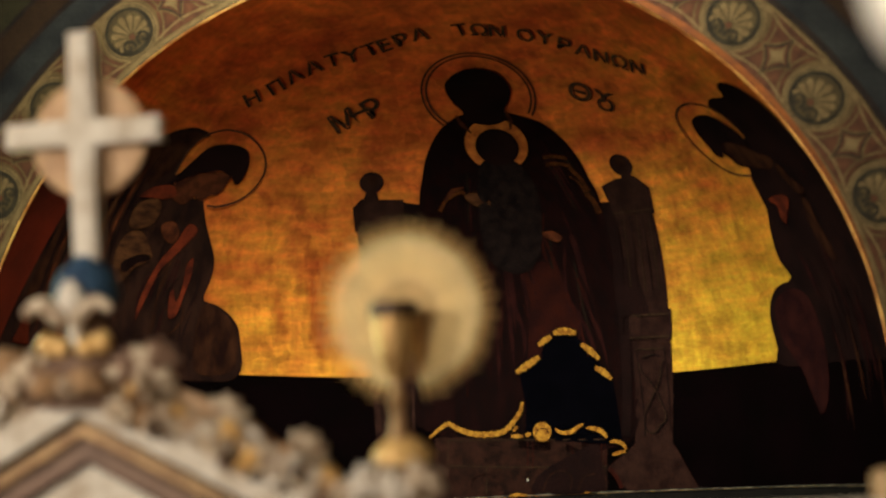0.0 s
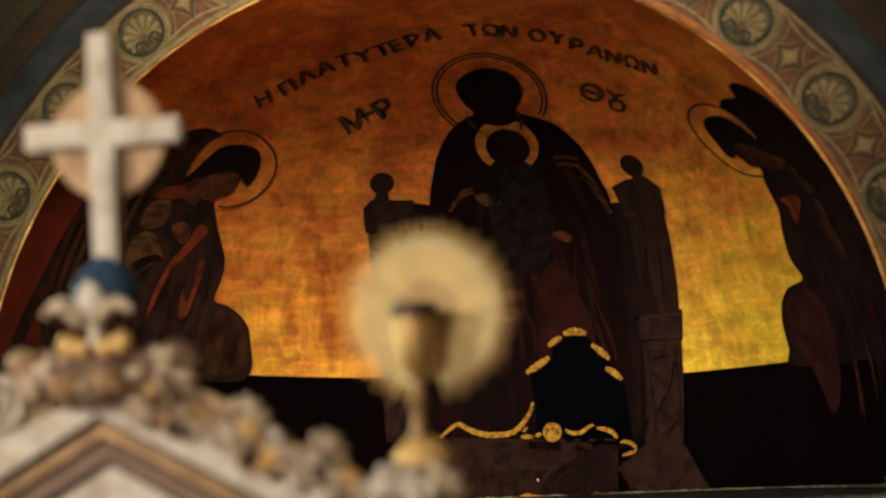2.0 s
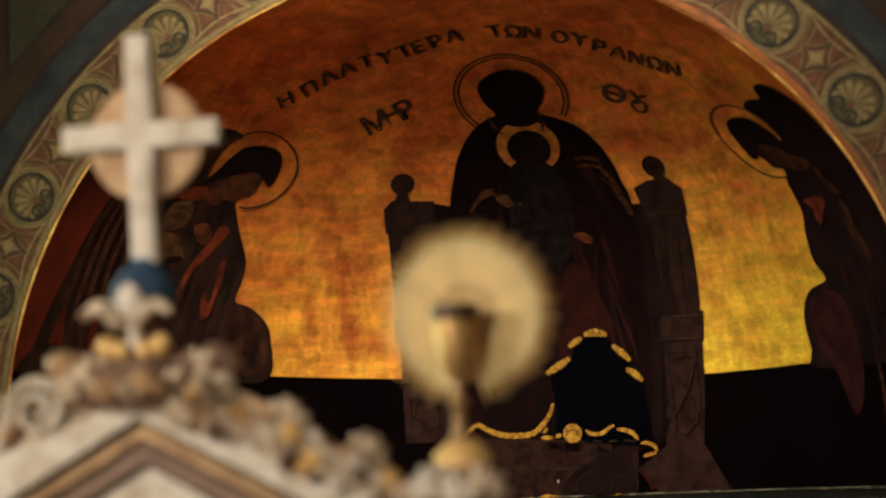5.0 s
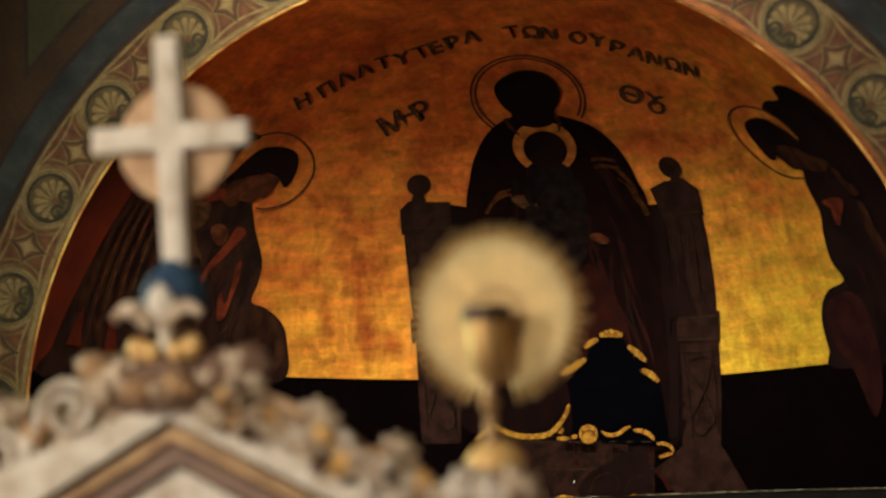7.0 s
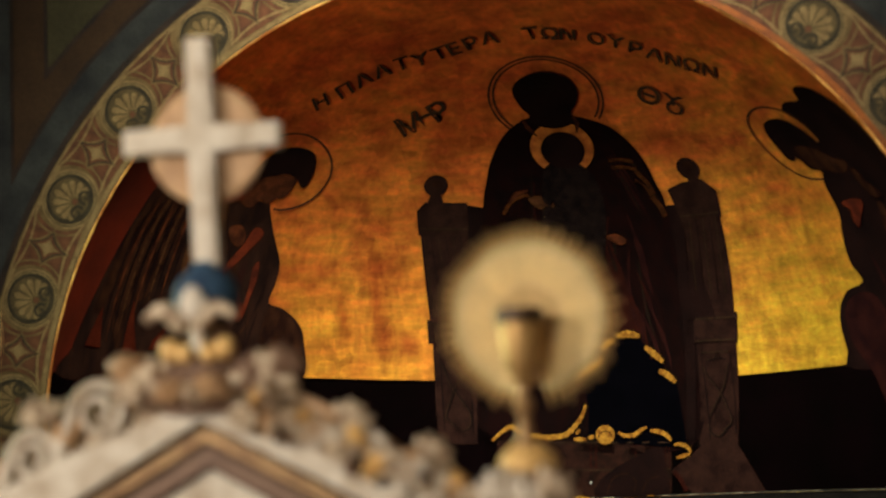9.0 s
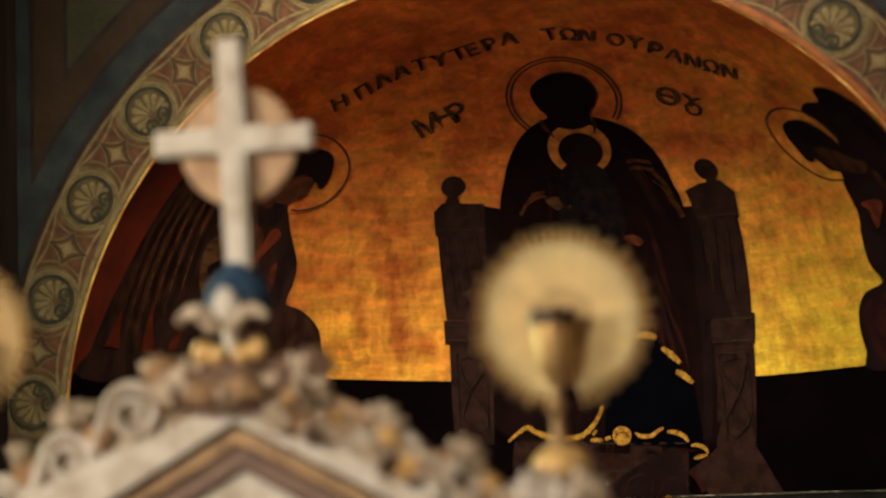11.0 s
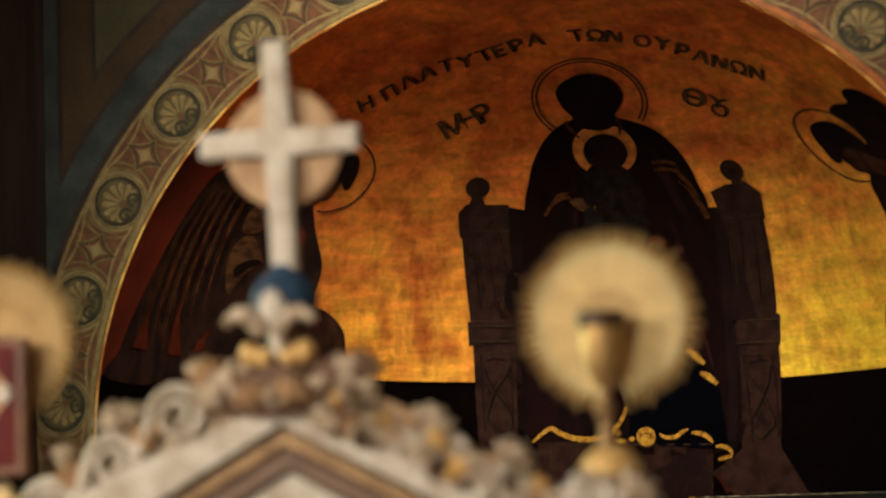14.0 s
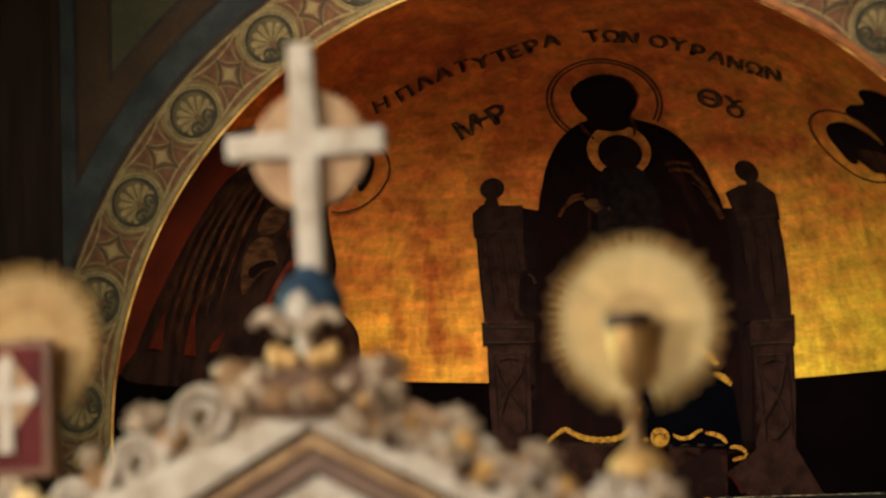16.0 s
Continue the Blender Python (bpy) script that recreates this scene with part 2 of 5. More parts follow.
RED_DIM = mat("dull_red_paint", (0.0153, 0.0036, 0.0027), (0.0072, 0.0023, 0.0023), rough=0.85, scale=7, spec=0.0)
RED_GAP = mat("dim_bole_paint", (0.040, 0.0066, 0.0030), (0.026, 0.0045, 0.0024), rough=0.85, scale=7, spec=0.0)
TRIM = mat("dull_ochre_trim_paint", (0.0403, 0.0130, 0.0040), (0.0143, 0.0049, 0.0026), rough=0.9, scale=24, spec=0.0)
FOLD = mat("maroon_fold_paint", (0.0133, 0.0037, 0.0034), (0.0066, 0.0022, 0.0025), rough=0.9, scale=9, spec=0.0)
WOOD_LINE = mat("umber_carving_paint", (0.0203, 0.0109, 0.0070), (0.0094, 0.0055, 0.0039), rough=0.9, scale=20, spec=0.0)
WING = mat("umber_wing_paint", (0.0220, 0.0081, 0.0044), (0.0060, 0.0023, 0.0021), rough=0.9, scale=6, fine=30, stretch=(2, 2, 0.8), spec=0.0)
CLOTH = mat("umber_cloth_paint", (0.0147, 0.0062, 0.0045), (0.0056, 0.0027, 0.0025), rough=0.9, scale=5, stretch=(2, 2, 0.8), spec=0.0)
RED_CLOTH = mat("dull_scarlet_paint", (0.0714, 0.0125, 0.0053), (0.0238, 0.0054, 0.0036), rough=0.9, scale=9, spec=0.0)
FAINT = mat("faint_umber_paint", (0.0087, 0.0051, 0.0036), (0.0046, 0.0031, 0.0026), rough=0.85, spec=0.0)
SILL = mat("dull_sill_paint", (0.16, 0.135, 0.095), (0.012, 0.009, 0.007), rough=0.7, scale=16, contrast=(0.42, 0.62))
RED_BORDER = mat("bole_red_paint", (0.0593, 0.0062, 0.0018), (0.0317, 0.0040, 0.0013), rough=0.8, scale=3, spec=0.05)
STONE_PAINT = mat("painted_grey_stone", (0.0157, 0.0068, 0.0055), (0.0074, 0.0033, 0.0030), rough=0.9, scale=12, fine=50, spec=0.0)
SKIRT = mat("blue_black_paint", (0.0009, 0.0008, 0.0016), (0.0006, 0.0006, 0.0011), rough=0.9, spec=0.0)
FLECK = mat("pale_spot_paint", (0.30, 0.29, 0.28), (0.22, 0.21, 0.20), rough=0.8)
TORSO = mat("grey_figured_paint", (0.0078, 0.0047, 0.0046), (0.0030, 0.0019, 0.0021), rough=0.9, scale=15, spec=0.0)
STOOL = mat("painted_dark_wood", (0.0150, 0.0060, 0.0046), (0.0060, 0.0030, 0.0026), rough=0.9, scale=16, spec=0.0)
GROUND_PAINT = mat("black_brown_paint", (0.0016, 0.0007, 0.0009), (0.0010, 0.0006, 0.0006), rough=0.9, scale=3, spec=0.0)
HEM = mat("painted_gold_hem", (0.2246, 0.1140, 0.0166), (0.0936, 0.0360, 0.0064), rough=0.7, scale=30, spec=0.0)
HALO_FILL = mat("painted_ochre_halo", (0.2678, 0.0826, 0.0173), (0.1488, 0.0396, 0.0096), rough=0.8, scale=14, spec=0.0)
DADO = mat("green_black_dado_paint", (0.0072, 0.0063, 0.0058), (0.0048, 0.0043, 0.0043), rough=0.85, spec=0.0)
# unseen floor, kept dark to cut light bounced onto the dome
FLOOR = mat("dark_red_floor", (0.10, 0.03, 0.025), (0.06, 0.02, 0.018), rough=0.95, scale=2, spec=0.1)
NAVE = mat("nave_ochre_plaster", (0.30, 0.22, 0.13), (0.22, 0.16, 0.10), rough=0.9, scale=1.5)
CEIL = mat("dim_ceiling_plaster", (0.22, 0.20, 0.17), (0.16, 0.14, 0.12), rough=0.9, scale=1.5)
OPAL = mat("opal_glass", (0.85, 0.80, 0.70), (0.82, 0.76, 0.66), rough=0.25, scale=3, bump=0.0)
OPAL.node_tree.nodes["Principled BSDF"].inputs["Emission Color"].default_value = (1.0, 0.84, 0.6, 1)
OPAL.node_tree.nodes["Principled BSDF"].inputs["Emission Strength"].default_value = 0.45
BRASS = mat("aged_brass", (0.45, 0.28, 0.09), (0.3, 0.18, 0.06), rough=0.35, metal=0.9)

# ---------------------------------------------------------------- mesh helpers


def mesh_object(name, bm, material, smooth=False, angle=40):
    bmesh.ops.recalc_face_normals(bm, faces=bm.faces)
    me = bpy.data.meshes.new(name)
    bm.to_mesh(me)
    bm.free()
    me.materials.append(material)
    if smooth:
        me.polygons.foreach_set("use_smooth", [True] * len(me.polygons))
        me.set_sharp_from_angle(angle=radians(angle))
    return new(name, me)


def part(name, bm, material, parent, label="", smooth=False):
    ob = mesh_object(name, bm, material, smooth)
    ob.parent = parent
    return tagged(ob, label)


def thing(name, label, category, at=(0, 0, 0), group="", kind=""):
    ob = new(name)
    ob.empty_display_size = 0.05
    ob.location = at
    return tagged(ob, label, category, group, kind)


def box(bm, x0, x1, y0, y1, z0, z1, bevel=0.0):
    r = bmesh.ops.create_cube(bm, size=1)
    for v in r["verts"]:
        v.co = Vector((x0 + (v.co.x + 0.5) * (x1 - x0), y0 + (v.co.y + 0.5) * (y1 - y0), z0 + (v.co.z + 0.5) * (z1 - z0)))
    if bevel:
        edges = list({e for v in r["verts"] for e in v.link_edges})
        bmesh.ops.bevel(bm, geom=edges, offset=bevel, segments=2, affect="EDGES", profile=0.5)
    return bm


def prism(bm, outline, y0, y1):
    """An outline in x and z, drawn out from y0 to y1."""
    a = [bm.verts.new((x, y0, z)) for x, z in outline]
    b = [bm.verts.new((x, y1, z)) for x, z in outline]
    n = len(outline)
    bm.faces.new(a)
    bm.faces.new(b[::-1])
    for i in range(n):
        bm.faces.new((a[i], b[i], b[(i + 1) % n], a[(i + 1) % n]))
    return bm


def lathe(bm, profile, x=0.0, y=0.0, steps=28):
    """A turned body: radius and height from bottom to top."""
    rings = []
    for r, z in profile:
        rings.append([bm.verts.new((x + r * math.cos(2 * math.pi * k / steps), y + r * math.sin(2 * math.pi * k / steps), z)) for k in range(steps)])
    for a, b in zip(rings, rings[1:]):
        for k in range(steps):
            bm.faces.new((a[k], a[(k + 1) % steps], b[(k + 1) % steps], b[k]))
    bm.faces.new(rings[0][::-1])
    bm.faces.new(rings[-1])
    return bm


def sweep(bm, path, radii, flat=1.0, steps=10):
    """A round bar of changing thickness along a path; flat squeezes it in y."""
    rings = []
    for i, q in enumerate(path):
        q = Vector(q)
        along = (Vector(path[min(i + 1, len(path) - 1)]) - Vector(path[max(i - 1, 0)])).normalized()
        side = Vector((0, 1, 0)).cross(along)
        side = side.normalized() if side.length > 1e-6 else Vector((1, 0, 0))
        up = along.cross(side).normalized()
        rings.append([bm.verts.new(q + radii[i] * (math.cos(a) * side + flat * math.sin(a) * up)) for a in [2 * math.pi * k / steps for k in range(steps)]])
    for a, b in zip(rings, rings[1:]):
        for k in range(steps):
            bm.faces.new((a[k], a[(k + 1) % steps], b[(k + 1) % steps], b[k]))
    bm.faces.new(rings[0][::-1])
    bm.faces.new(rings[-1])
    return bm


def lobe(bm, at, size, lean=0.0, turn=0.0, seg=12):
    """One rounded, pointed carved lobe."""
    r = bmesh.ops.create_uvsphere(bm, u_segments=seg, v_segments=8, radius=1)
    m = pose(*at, 0, lean, turn)
    for v in r["verts"]:
        taper = 1.0 - 0.45 * max(v.co.z, 0) ** 2
        v.co = m @ Vector((v.co.x * size[0] * taper, v.co.y * size[1] * taper, v.co.z * size[2]))
    return bm


def smooth_closed(pts, k=5):
    out, n = [], len(pts)
    for i in range(n):
        p0, p1, p2, p3 = (Vector(pts[(i + j) % n]) for j in (-1, 0, 1, 2))
        for s in range(k):
            t = s / k
            out.append(0.5 * (2 * p1 + (p2 - p0) * t + (2 * p0 - 5 * p1 + 4 * p2 - p3) * t * t + (3 * p1 - p0 - 3 * p2 + p3) * t ** 3))
    return [(q.x, q.y) for q in out]


def smooth_path(pts, k=5):
    """An open line drawn smoothly through its points."""
    ends = [tuple(2 * Vector(pts[0]) - Vector(pts[1]))] + list(pts) + [tuple(2 * Vector(pts[-1]) - Vector(pts[-2]))]
    out = []
    for i in range(1, len(ends) - 2):
        p0, p1, p2, p3 = (Vector(ends[i + j]) for j in (-1, 0, 1, 2))
        for j in range(k):
            t = j / k
            out.append(tuple(0.5 * (2 * p1 + (p2 - p0) * t + (2 * p0 - 5 * p1 + 4 * p2 - p3) * t * t + (3 * p1 - p0 - 3 * p2 + p3) * t ** 3)))
    return out + [tuple(pts[-1])]


# ---------------------------------------------------------------- apse
SPRING, R_DOME, R_IN, R_OUT = 2.7355, 2.6, 2.585, 3.0
X_LEFT, X_RIGHT, TOP = -2.87, 3.3, 6.6


def on_dome(u, v, lift=0.0):
    """A place on the painted surface: degrees round from the back, degrees up from the springing (below it the wall is upright)."""
    r, a, e = R_DOME - lift, radians(u), radians(v)
    c = math.cos(e) if e > 0 else 1.0
    return Vector((r * c * math.sin(a), r * c * math.cos(a), SPRING + r * (math.sin(e) if e > 0 else e)))


def dome_patch(outline, layer=1, smooth=True, k=5):
    """A painted field on the curved surface."""
    pts = smooth_closed(outline, k) if smooth else outline
    bm = bmesh.new()
    vs = [bm.verts.new((x, y, 0)) for x, y in pts]
    es = [bm.edges.new((vs[i], vs[(i + 1) % len(vs)])) for i in range(len(vs))]
    bmesh.ops.triangle_fill(bm, use_beauty=True, edges=es, normal=(0, 0, 1))
    for axis in (0, 1):
        lo, hi = min(q[axis] for q in pts), max(q[axis] for q in pts)
        g = math.ceil(lo / 2.5) * 2.5
        while g < hi:
            no = (1, 0, 0) if axis == 0 else (0, 1, 0)
            bmesh.ops.bisect_plane(bm, geom=bm.verts[:] + bm.edges[:] + bm.faces[:], plane_co=[c * g for c in no], plane_no=no)
            g += 2.5
    for v in bm.verts:
        v.co = on_dome(v.co.x, v.co.y, 0.004 * layer)
    return bm


def dome_stroke(path, width, layer=2, closed=False, squeeze=True):
    """A painted line of the given width (degrees) on the curved surface."""
    bm = bmesh.new()
    n = len(path)
    rows = []
    for i in range(n):
        a = Vector(path[(i - 1) % n if closed else max(i - 1, 0)])
        b = Vector(path[(i + 1) % n if closed else min(i + 1, n - 1)])
        here = Vector(path[i])
        c = max(0.2, math.cos(radians(max(here.y, 0)))) if squeeze else 1.0
        d = Vector(((b.x - a.x) * c, b.y - a.y)).normalized()
        w = width[i] if isinstance(width, (list, tuple)) else width
        off = Vector((-d.y / c, d.x)) * w / 2
        rows.append([bm.verts.new(on_dome(*(here + s * off), 0.004 * layer)) for s in (-1, 1)])
    for i in range(n if closed else n - 1):
        a, b = rows[i], rows[(i + 1) % n]
        bm.faces.new((a[0], a[1], b[1], b[0]))
    return bm


def dome_ring(u, v, rad, n=56, a0=0.0, a1=360.0):
    """Points of a circle round a place on the dome, rad in degrees."""
    c = on_dome(u, v) - Vector((0, 0, SPRING))
    c.normalize()
    side = Vector((math.cos(radians(u)), -math.sin(radians(u)), 0))
    up = side.cross(c)
    up = up if up.z > 0 else -up
    out = []
    for k in range(n):
        a = radians(a0 + (a1 - a0) * k / n)
        q = math.cos(radians(rad)) * c + math.sin(radians(rad)) * (math.cos(a) * side + math.sin(a) * up)
        out.append((math.degrees(math.atan2(q.x, q.y)), math.degrees(math.asin(q.z))))
    return out


apse = thing("apse_niche", "gilded half-dome niche with dark green dado below", "apse", kind="structure")
bm = bmesh.new()
NU, UP = 96, [-11 + 11 * i / 6 for i in range(7)] + [90 * i / 40 for i in range(1, 41)]
grid = [[bm.verts.new(on_dome(-90 + 180 * i / NU, v)) for i in range(NU + 1)] for v in UP]
for a, b in zip(grid, grid[1:]):
    for i in range(NU):
        bm.faces.new((a[i], a[i + 1], b[i + 1], b[i]))
bmesh.ops.remove_doubles(bm, verts=bm.verts, dist=1e-4)
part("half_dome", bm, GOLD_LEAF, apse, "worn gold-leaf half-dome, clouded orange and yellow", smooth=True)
bm = bmesh.new()
low = -math.degrees(SPRING / R_DOME)
grid = [[bm.verts.new(on_dome(-90 + 180 * i / NU, v)) for i in range(NU + 1)] for v in (low, -30, -11)]
for a, b in zip(grid, grid[1:]):
    for i in range(NU):
        bm.faces.new((a[i], a[i + 1], b[i + 1], b[i]))
part("dado_wall", bm, DADO, apse, "dark green-black painted dado", smooth=True)
part("sill_line", dome_stroke([(-90 + 3 * i, -10.9) for i in range(61)], 0.13, 3), SILL, apse, "thin pale line under the painting")

# front wall with the arched opening
wall = thing("wall_east", "painted plaster wall round the arched niche", "wall", kind="structure")


def arch_slab(r_in, r_out_fn, y0, y1, a0=0.0, a1=180.0, n=90):
    """A slab between the arch of radius r_in and an outer edge given by angle."""
    bm = bmesh.new()
    cols = []
    for k in range(n + 1):
        a = radians(a0 + (a1 - a0) * k / n)
        ro = r_out_fn(a)
        ri = r_in
        if ro < ri + 1e-4:
            ro = ri + 1e-4
        c, s = math.cos(a), math.sin(a)
        cols.append([bm.verts.new((r * c, y, SPRING + r * s)) for y in (y0, y1) for r in (ri, ro)])
    for p, q in zip(cols, cols[1:]):
        bm.faces.new((p[0], p[1], q[1], q[0]))
        bm.faces.new((p[2], q[2], q[3], p[3]))
        bm.faces.new((p[0], q[0], q[2], p[2]))
        bm.faces.new((p[1], p[3], q[3], q[1]))
    bm.faces.new((cols[0][0], cols[0][2], cols[0][3], cols[0][1]))
    bm.faces.new((cols[-1][0], cols[-1][1], cols[-1][3], cols[-1][2]))
    return bm


def to_frame(left, right, top):
    def r(a):
        c, s = math.cos(a), math.sin(a)
        best = 99.0
        if c > 1e-6:
            best = min(best, right / c)
        if c < -1e-6:
            best = min(best, -left / -c)
        if s > 1e-6:
            best = min(best, (top - SPRING) / s)
        return best
    return r


X_PIER = -2.94
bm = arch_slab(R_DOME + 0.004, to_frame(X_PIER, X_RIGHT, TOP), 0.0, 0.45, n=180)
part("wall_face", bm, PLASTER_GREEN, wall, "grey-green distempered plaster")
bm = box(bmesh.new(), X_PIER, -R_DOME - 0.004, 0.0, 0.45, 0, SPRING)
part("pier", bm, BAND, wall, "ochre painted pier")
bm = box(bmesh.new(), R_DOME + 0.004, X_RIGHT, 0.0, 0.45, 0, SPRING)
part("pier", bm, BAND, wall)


def clip_field(r0, left, layer, n=120):
    """The spandrel fields: everything outside radius r0 and inside the upright edges."""
    f = to_frame(-abs(left), abs(left), TOP - 0.25)
    bm = bmesh.new()
    cols = []
    for k in range(n + 1):
        a = radians(180 * k / n)
        ro = f(a)
        if ro <= r0 + 0.002:
            cols.append(None)
            continue
        c, s = math.cos(a), math.sin(a)
        cols.append([bm.verts.new((r * c, -0.003 * layer, SPRING + r * s)) for r in (r0, ro)])
    for p, q in zip(cols, cols[1:]):
        if p and q:
            bm.faces.new((p[0], p[1], q[1], q[0]))
    return bm


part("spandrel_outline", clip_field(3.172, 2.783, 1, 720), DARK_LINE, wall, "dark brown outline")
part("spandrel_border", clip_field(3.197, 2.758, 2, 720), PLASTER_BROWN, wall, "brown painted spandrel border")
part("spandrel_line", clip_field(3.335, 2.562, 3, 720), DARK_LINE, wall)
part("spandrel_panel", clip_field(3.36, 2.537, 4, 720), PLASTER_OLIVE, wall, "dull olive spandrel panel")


def flat_ring(r0, r1, layer, a0=0.0, a1=180.0, n=120):
    bm = bmesh.new()
    cols = [[bm.verts.new((max(X_PIER + 0.002, r * math.cos(a)), -0.003 * layer, SPRING + r * math.sin(a))) for r in (r0, r1)]
            for a in [radians(a0 + (a1 - a0) * k / n) for k in range(n + 1)]]
    for p, q in zip(cols, cols[1:]):
        bm.faces.new((p[0], p[1], q[1], q[0]))
    return bm


part("band_outline", flat_ring(2.98, 3.024, 1), DARK_LINE, wall)
part("ornament_band", flat_ring(R_DOME - 0.012, 2.985, 2), BAND, wall, "ochre painted band with palmette roundels")
part("band_fillet", flat_ring(2.945, 2.975, 3), BAND_LIGHT, wall)
part("band_fillet", flat_ring(2.60, 2.625, 3), BAND_LIGHT, wall)

# gilt bead on the edge of the niche
bm = bmesh.new()
path = [(-R_IN, 0.0, SPRING - 1.0)] + [(R_IN * math.cos(a), 0.0, SPRING + R_IN * math.sin(a)) for a in [math.pi - math.pi * k / 120 for k in range(121)]] + [(R_IN, 0.0, SPRING - 1.0)]
sweep(bm, path, [0.0045] * len(path), 1.0, 8)
part("gilt_bead", bm, GILT_LINE, wall, "thin bright gilt bead round the niche", smooth=True)

# orange painted margin that widens on the south haunch
bm = bmesh.new()
cols = [[bm.verts.new((r * math.cos(a), -0.0225, SPRING + r * math.sin(a))) for r in (R_IN + 0.006, R_IN + 0.010 + 0.034 * math.sin(math.pi * k / 60))]
        for k, a in enumerate([radians(12 + 74 * k / 60) for k in range(61)])]
for p, q in zip(cols, cols[1:]):
    bm.faces.new((p[0], p[1], q[1], q[0]))
part("orange_margin", bm, ORANGE_EDGE, wall, "orange ochre margin beside the bead")


def wall_polygon(bm, pts, y):
    vs = [bm.verts.new((x, y, z)) for x, z in pts]
    es = [bm.edges.new((vs[i], vs[(i + 1) % len(vs)])) for i in range(len(vs))]
    bmesh.ops.triangle_fill(bm, use_beauty=True, edges=es, normal=(0, -1, 0))
    return bm


def wall_stroke(bm, pts, widths, y):
    rows = []
    for i, q in enumerate(pts):
        a, b = Vector(pts[max(i - 1, 0)]), Vector(pts[min(i + 1, len(pts) - 1)])
        d = (b - a).normalized()
        w = widths[i] / 2
        rows.append([bm.verts.new((q[0] - s * d.y * w, y, q[1] + s * d.x * w)) for s in (-1, 1)])
    for p, q in zip(rows, rows[1:]):
        bm.faces.new((p[0], p[1], q[1], q[0]))
    return bm


def circle(r, n=32, cx=0.0, cz=0.0):
    return [(cx + r * math.cos(2 * math.pi * k / n), cz + r * math.sin(2 * math.pi * k / n)) for k in range(n)]


def spiral(cx, cz, r0, r1, a0, turns, n=22):
    return [(cx + (r0 + (r1 - r0) * k / n) * math.cos(radians(a0) + turns * 2 * math.pi * k / n),
             cz + (r0 + (r1 - r0) * k / n) * math.sin(radians(a0) + turns * 2 * math.pi * k / n)) for k in range(n + 1)]


# palmette roundel, drawn with its shell opening to the local -x side
roundel = new("palmette_roundel")
roundel.parent = wall
tagged(roundel, "painted shell palmette in a dark ringed roundel")
part("roundel_rim", wall_polygon(bmesh.new(), circle(0.178), -0.011), BAND_LIGHT, roundel)
part("roundel_line", wall_polygon(bmesh.new(), circle(0.166), -0.012), BAND_MID, roundel)
part("roundel_band", wall_polygon(bmesh.new(), circle(0.159), -0.0125), BAND_LIGHT, roundel)
part("roundel_shade", wall_polygon(bmesh.new(), circle(0.150), -0.013), BAND_DARK, roundel)
part("roundel_ground", wall_polygon(bmesh.new(), circle(0.124, 32, -0.004), -0.015), BAND_MID, roundel)
for k in range(9):
    a = 180 + (k - 4) * 27
    d = Vector((math.cos(radians(a)), math.sin(radians(a))))
    n_ = Vector((-d.y, d.x))
    tip, w = 0.125 - 0.006 * abs(k - 4), 0.021
    o = Vector((0.035, 0.0))
    pts = [tuple(o + d * 0.02)] + [tuple(o + d * (tip * s) + n_ * (w * t)) for s, t in ((0.75, 0.75), (0.95, 0.95), (1.08, 0.6), (1.13, 0.0), (1.08, -0.6), (0.95, -0.95), (0.75, -0.75))]
    part("petal", wall_polygon(bmesh.new(), pts, -0.017), BAND_LIGHT, roundel)
part("eye", wall_polygon(bmesh.new(), circle(0.018, 14, 0.04), -0.020), BAND_RED, roundel)
for s in (-1, 1):
    sp = spiral(0.085, s * 0.055, 0.045, 0.008, -s * 60, -s * 1.15)
    part("volute", wall_stroke(bmesh.new(), sp, [0.02 - 0.008 * i / len(sp) for i in range(len(sp))], -0.020), BAND_DARK, roundel)

# lozenge between two roundels
lozenge = new("quatrefoil_lozenge")
lozenge.parent = wall
tagged(lozenge, "brick-red painted lozenge with cream star")


def star(r_long, r_wide, pinch, n=8):
    out = []
    for q in range(4):
        p, r = [Vector((r_long, 0)), Vector((0, r_wide)), Vector((-r_long, 0)), Vector((0, -r_wide))][q], [Vector((0, r_wide)), Vector((-r_long, 0)), Vector((0, -r_wide)), Vector((r_long, 0))][q]
        c = (p + r) * pinch
        for k in range(n):
            t = k / n
            z = (1 - t) ** 2 * p + 2 * t * (1 - t) * c + t * t * r
            out.append((z.x, z.y))
    return out


zz = [-0.165 + 0.33 * k / 16 for k in range(17)]


def waist(z, r):
    return 0.3125 - math.sqrt(max(0.0, r * r - z * z))


field = [(waist(z, 0.196), z) for z in zz] + [(-waist(z, 0.196), z) for z in reversed(zz)]
part("lozenge_red", wall_polygon(bmesh.new(), field, -0.0105), BAND_RED, lozenge)
part("lozenge_line", wall_polygon(bmesh.new(), star(0.118, 0.155, 0.27), -0.0125), BAND, lozenge)
part("lozenge_edge", wall_polygon(bmesh.new(), star(0.100, 0.135, 0.255), -0.0135), BAND_DARK, lozenge)
part("lozenge_core", wall_polygon(bmesh.new(), star(0.085, 0.115, 0.24), -0.0145), BAND_RED, lozenge)
part("lozenge_star", wall_polygon(bmesh.new(), star(0.06, 0.085, 0.16), -0.0165), BAND_LIGHT, lozenge)
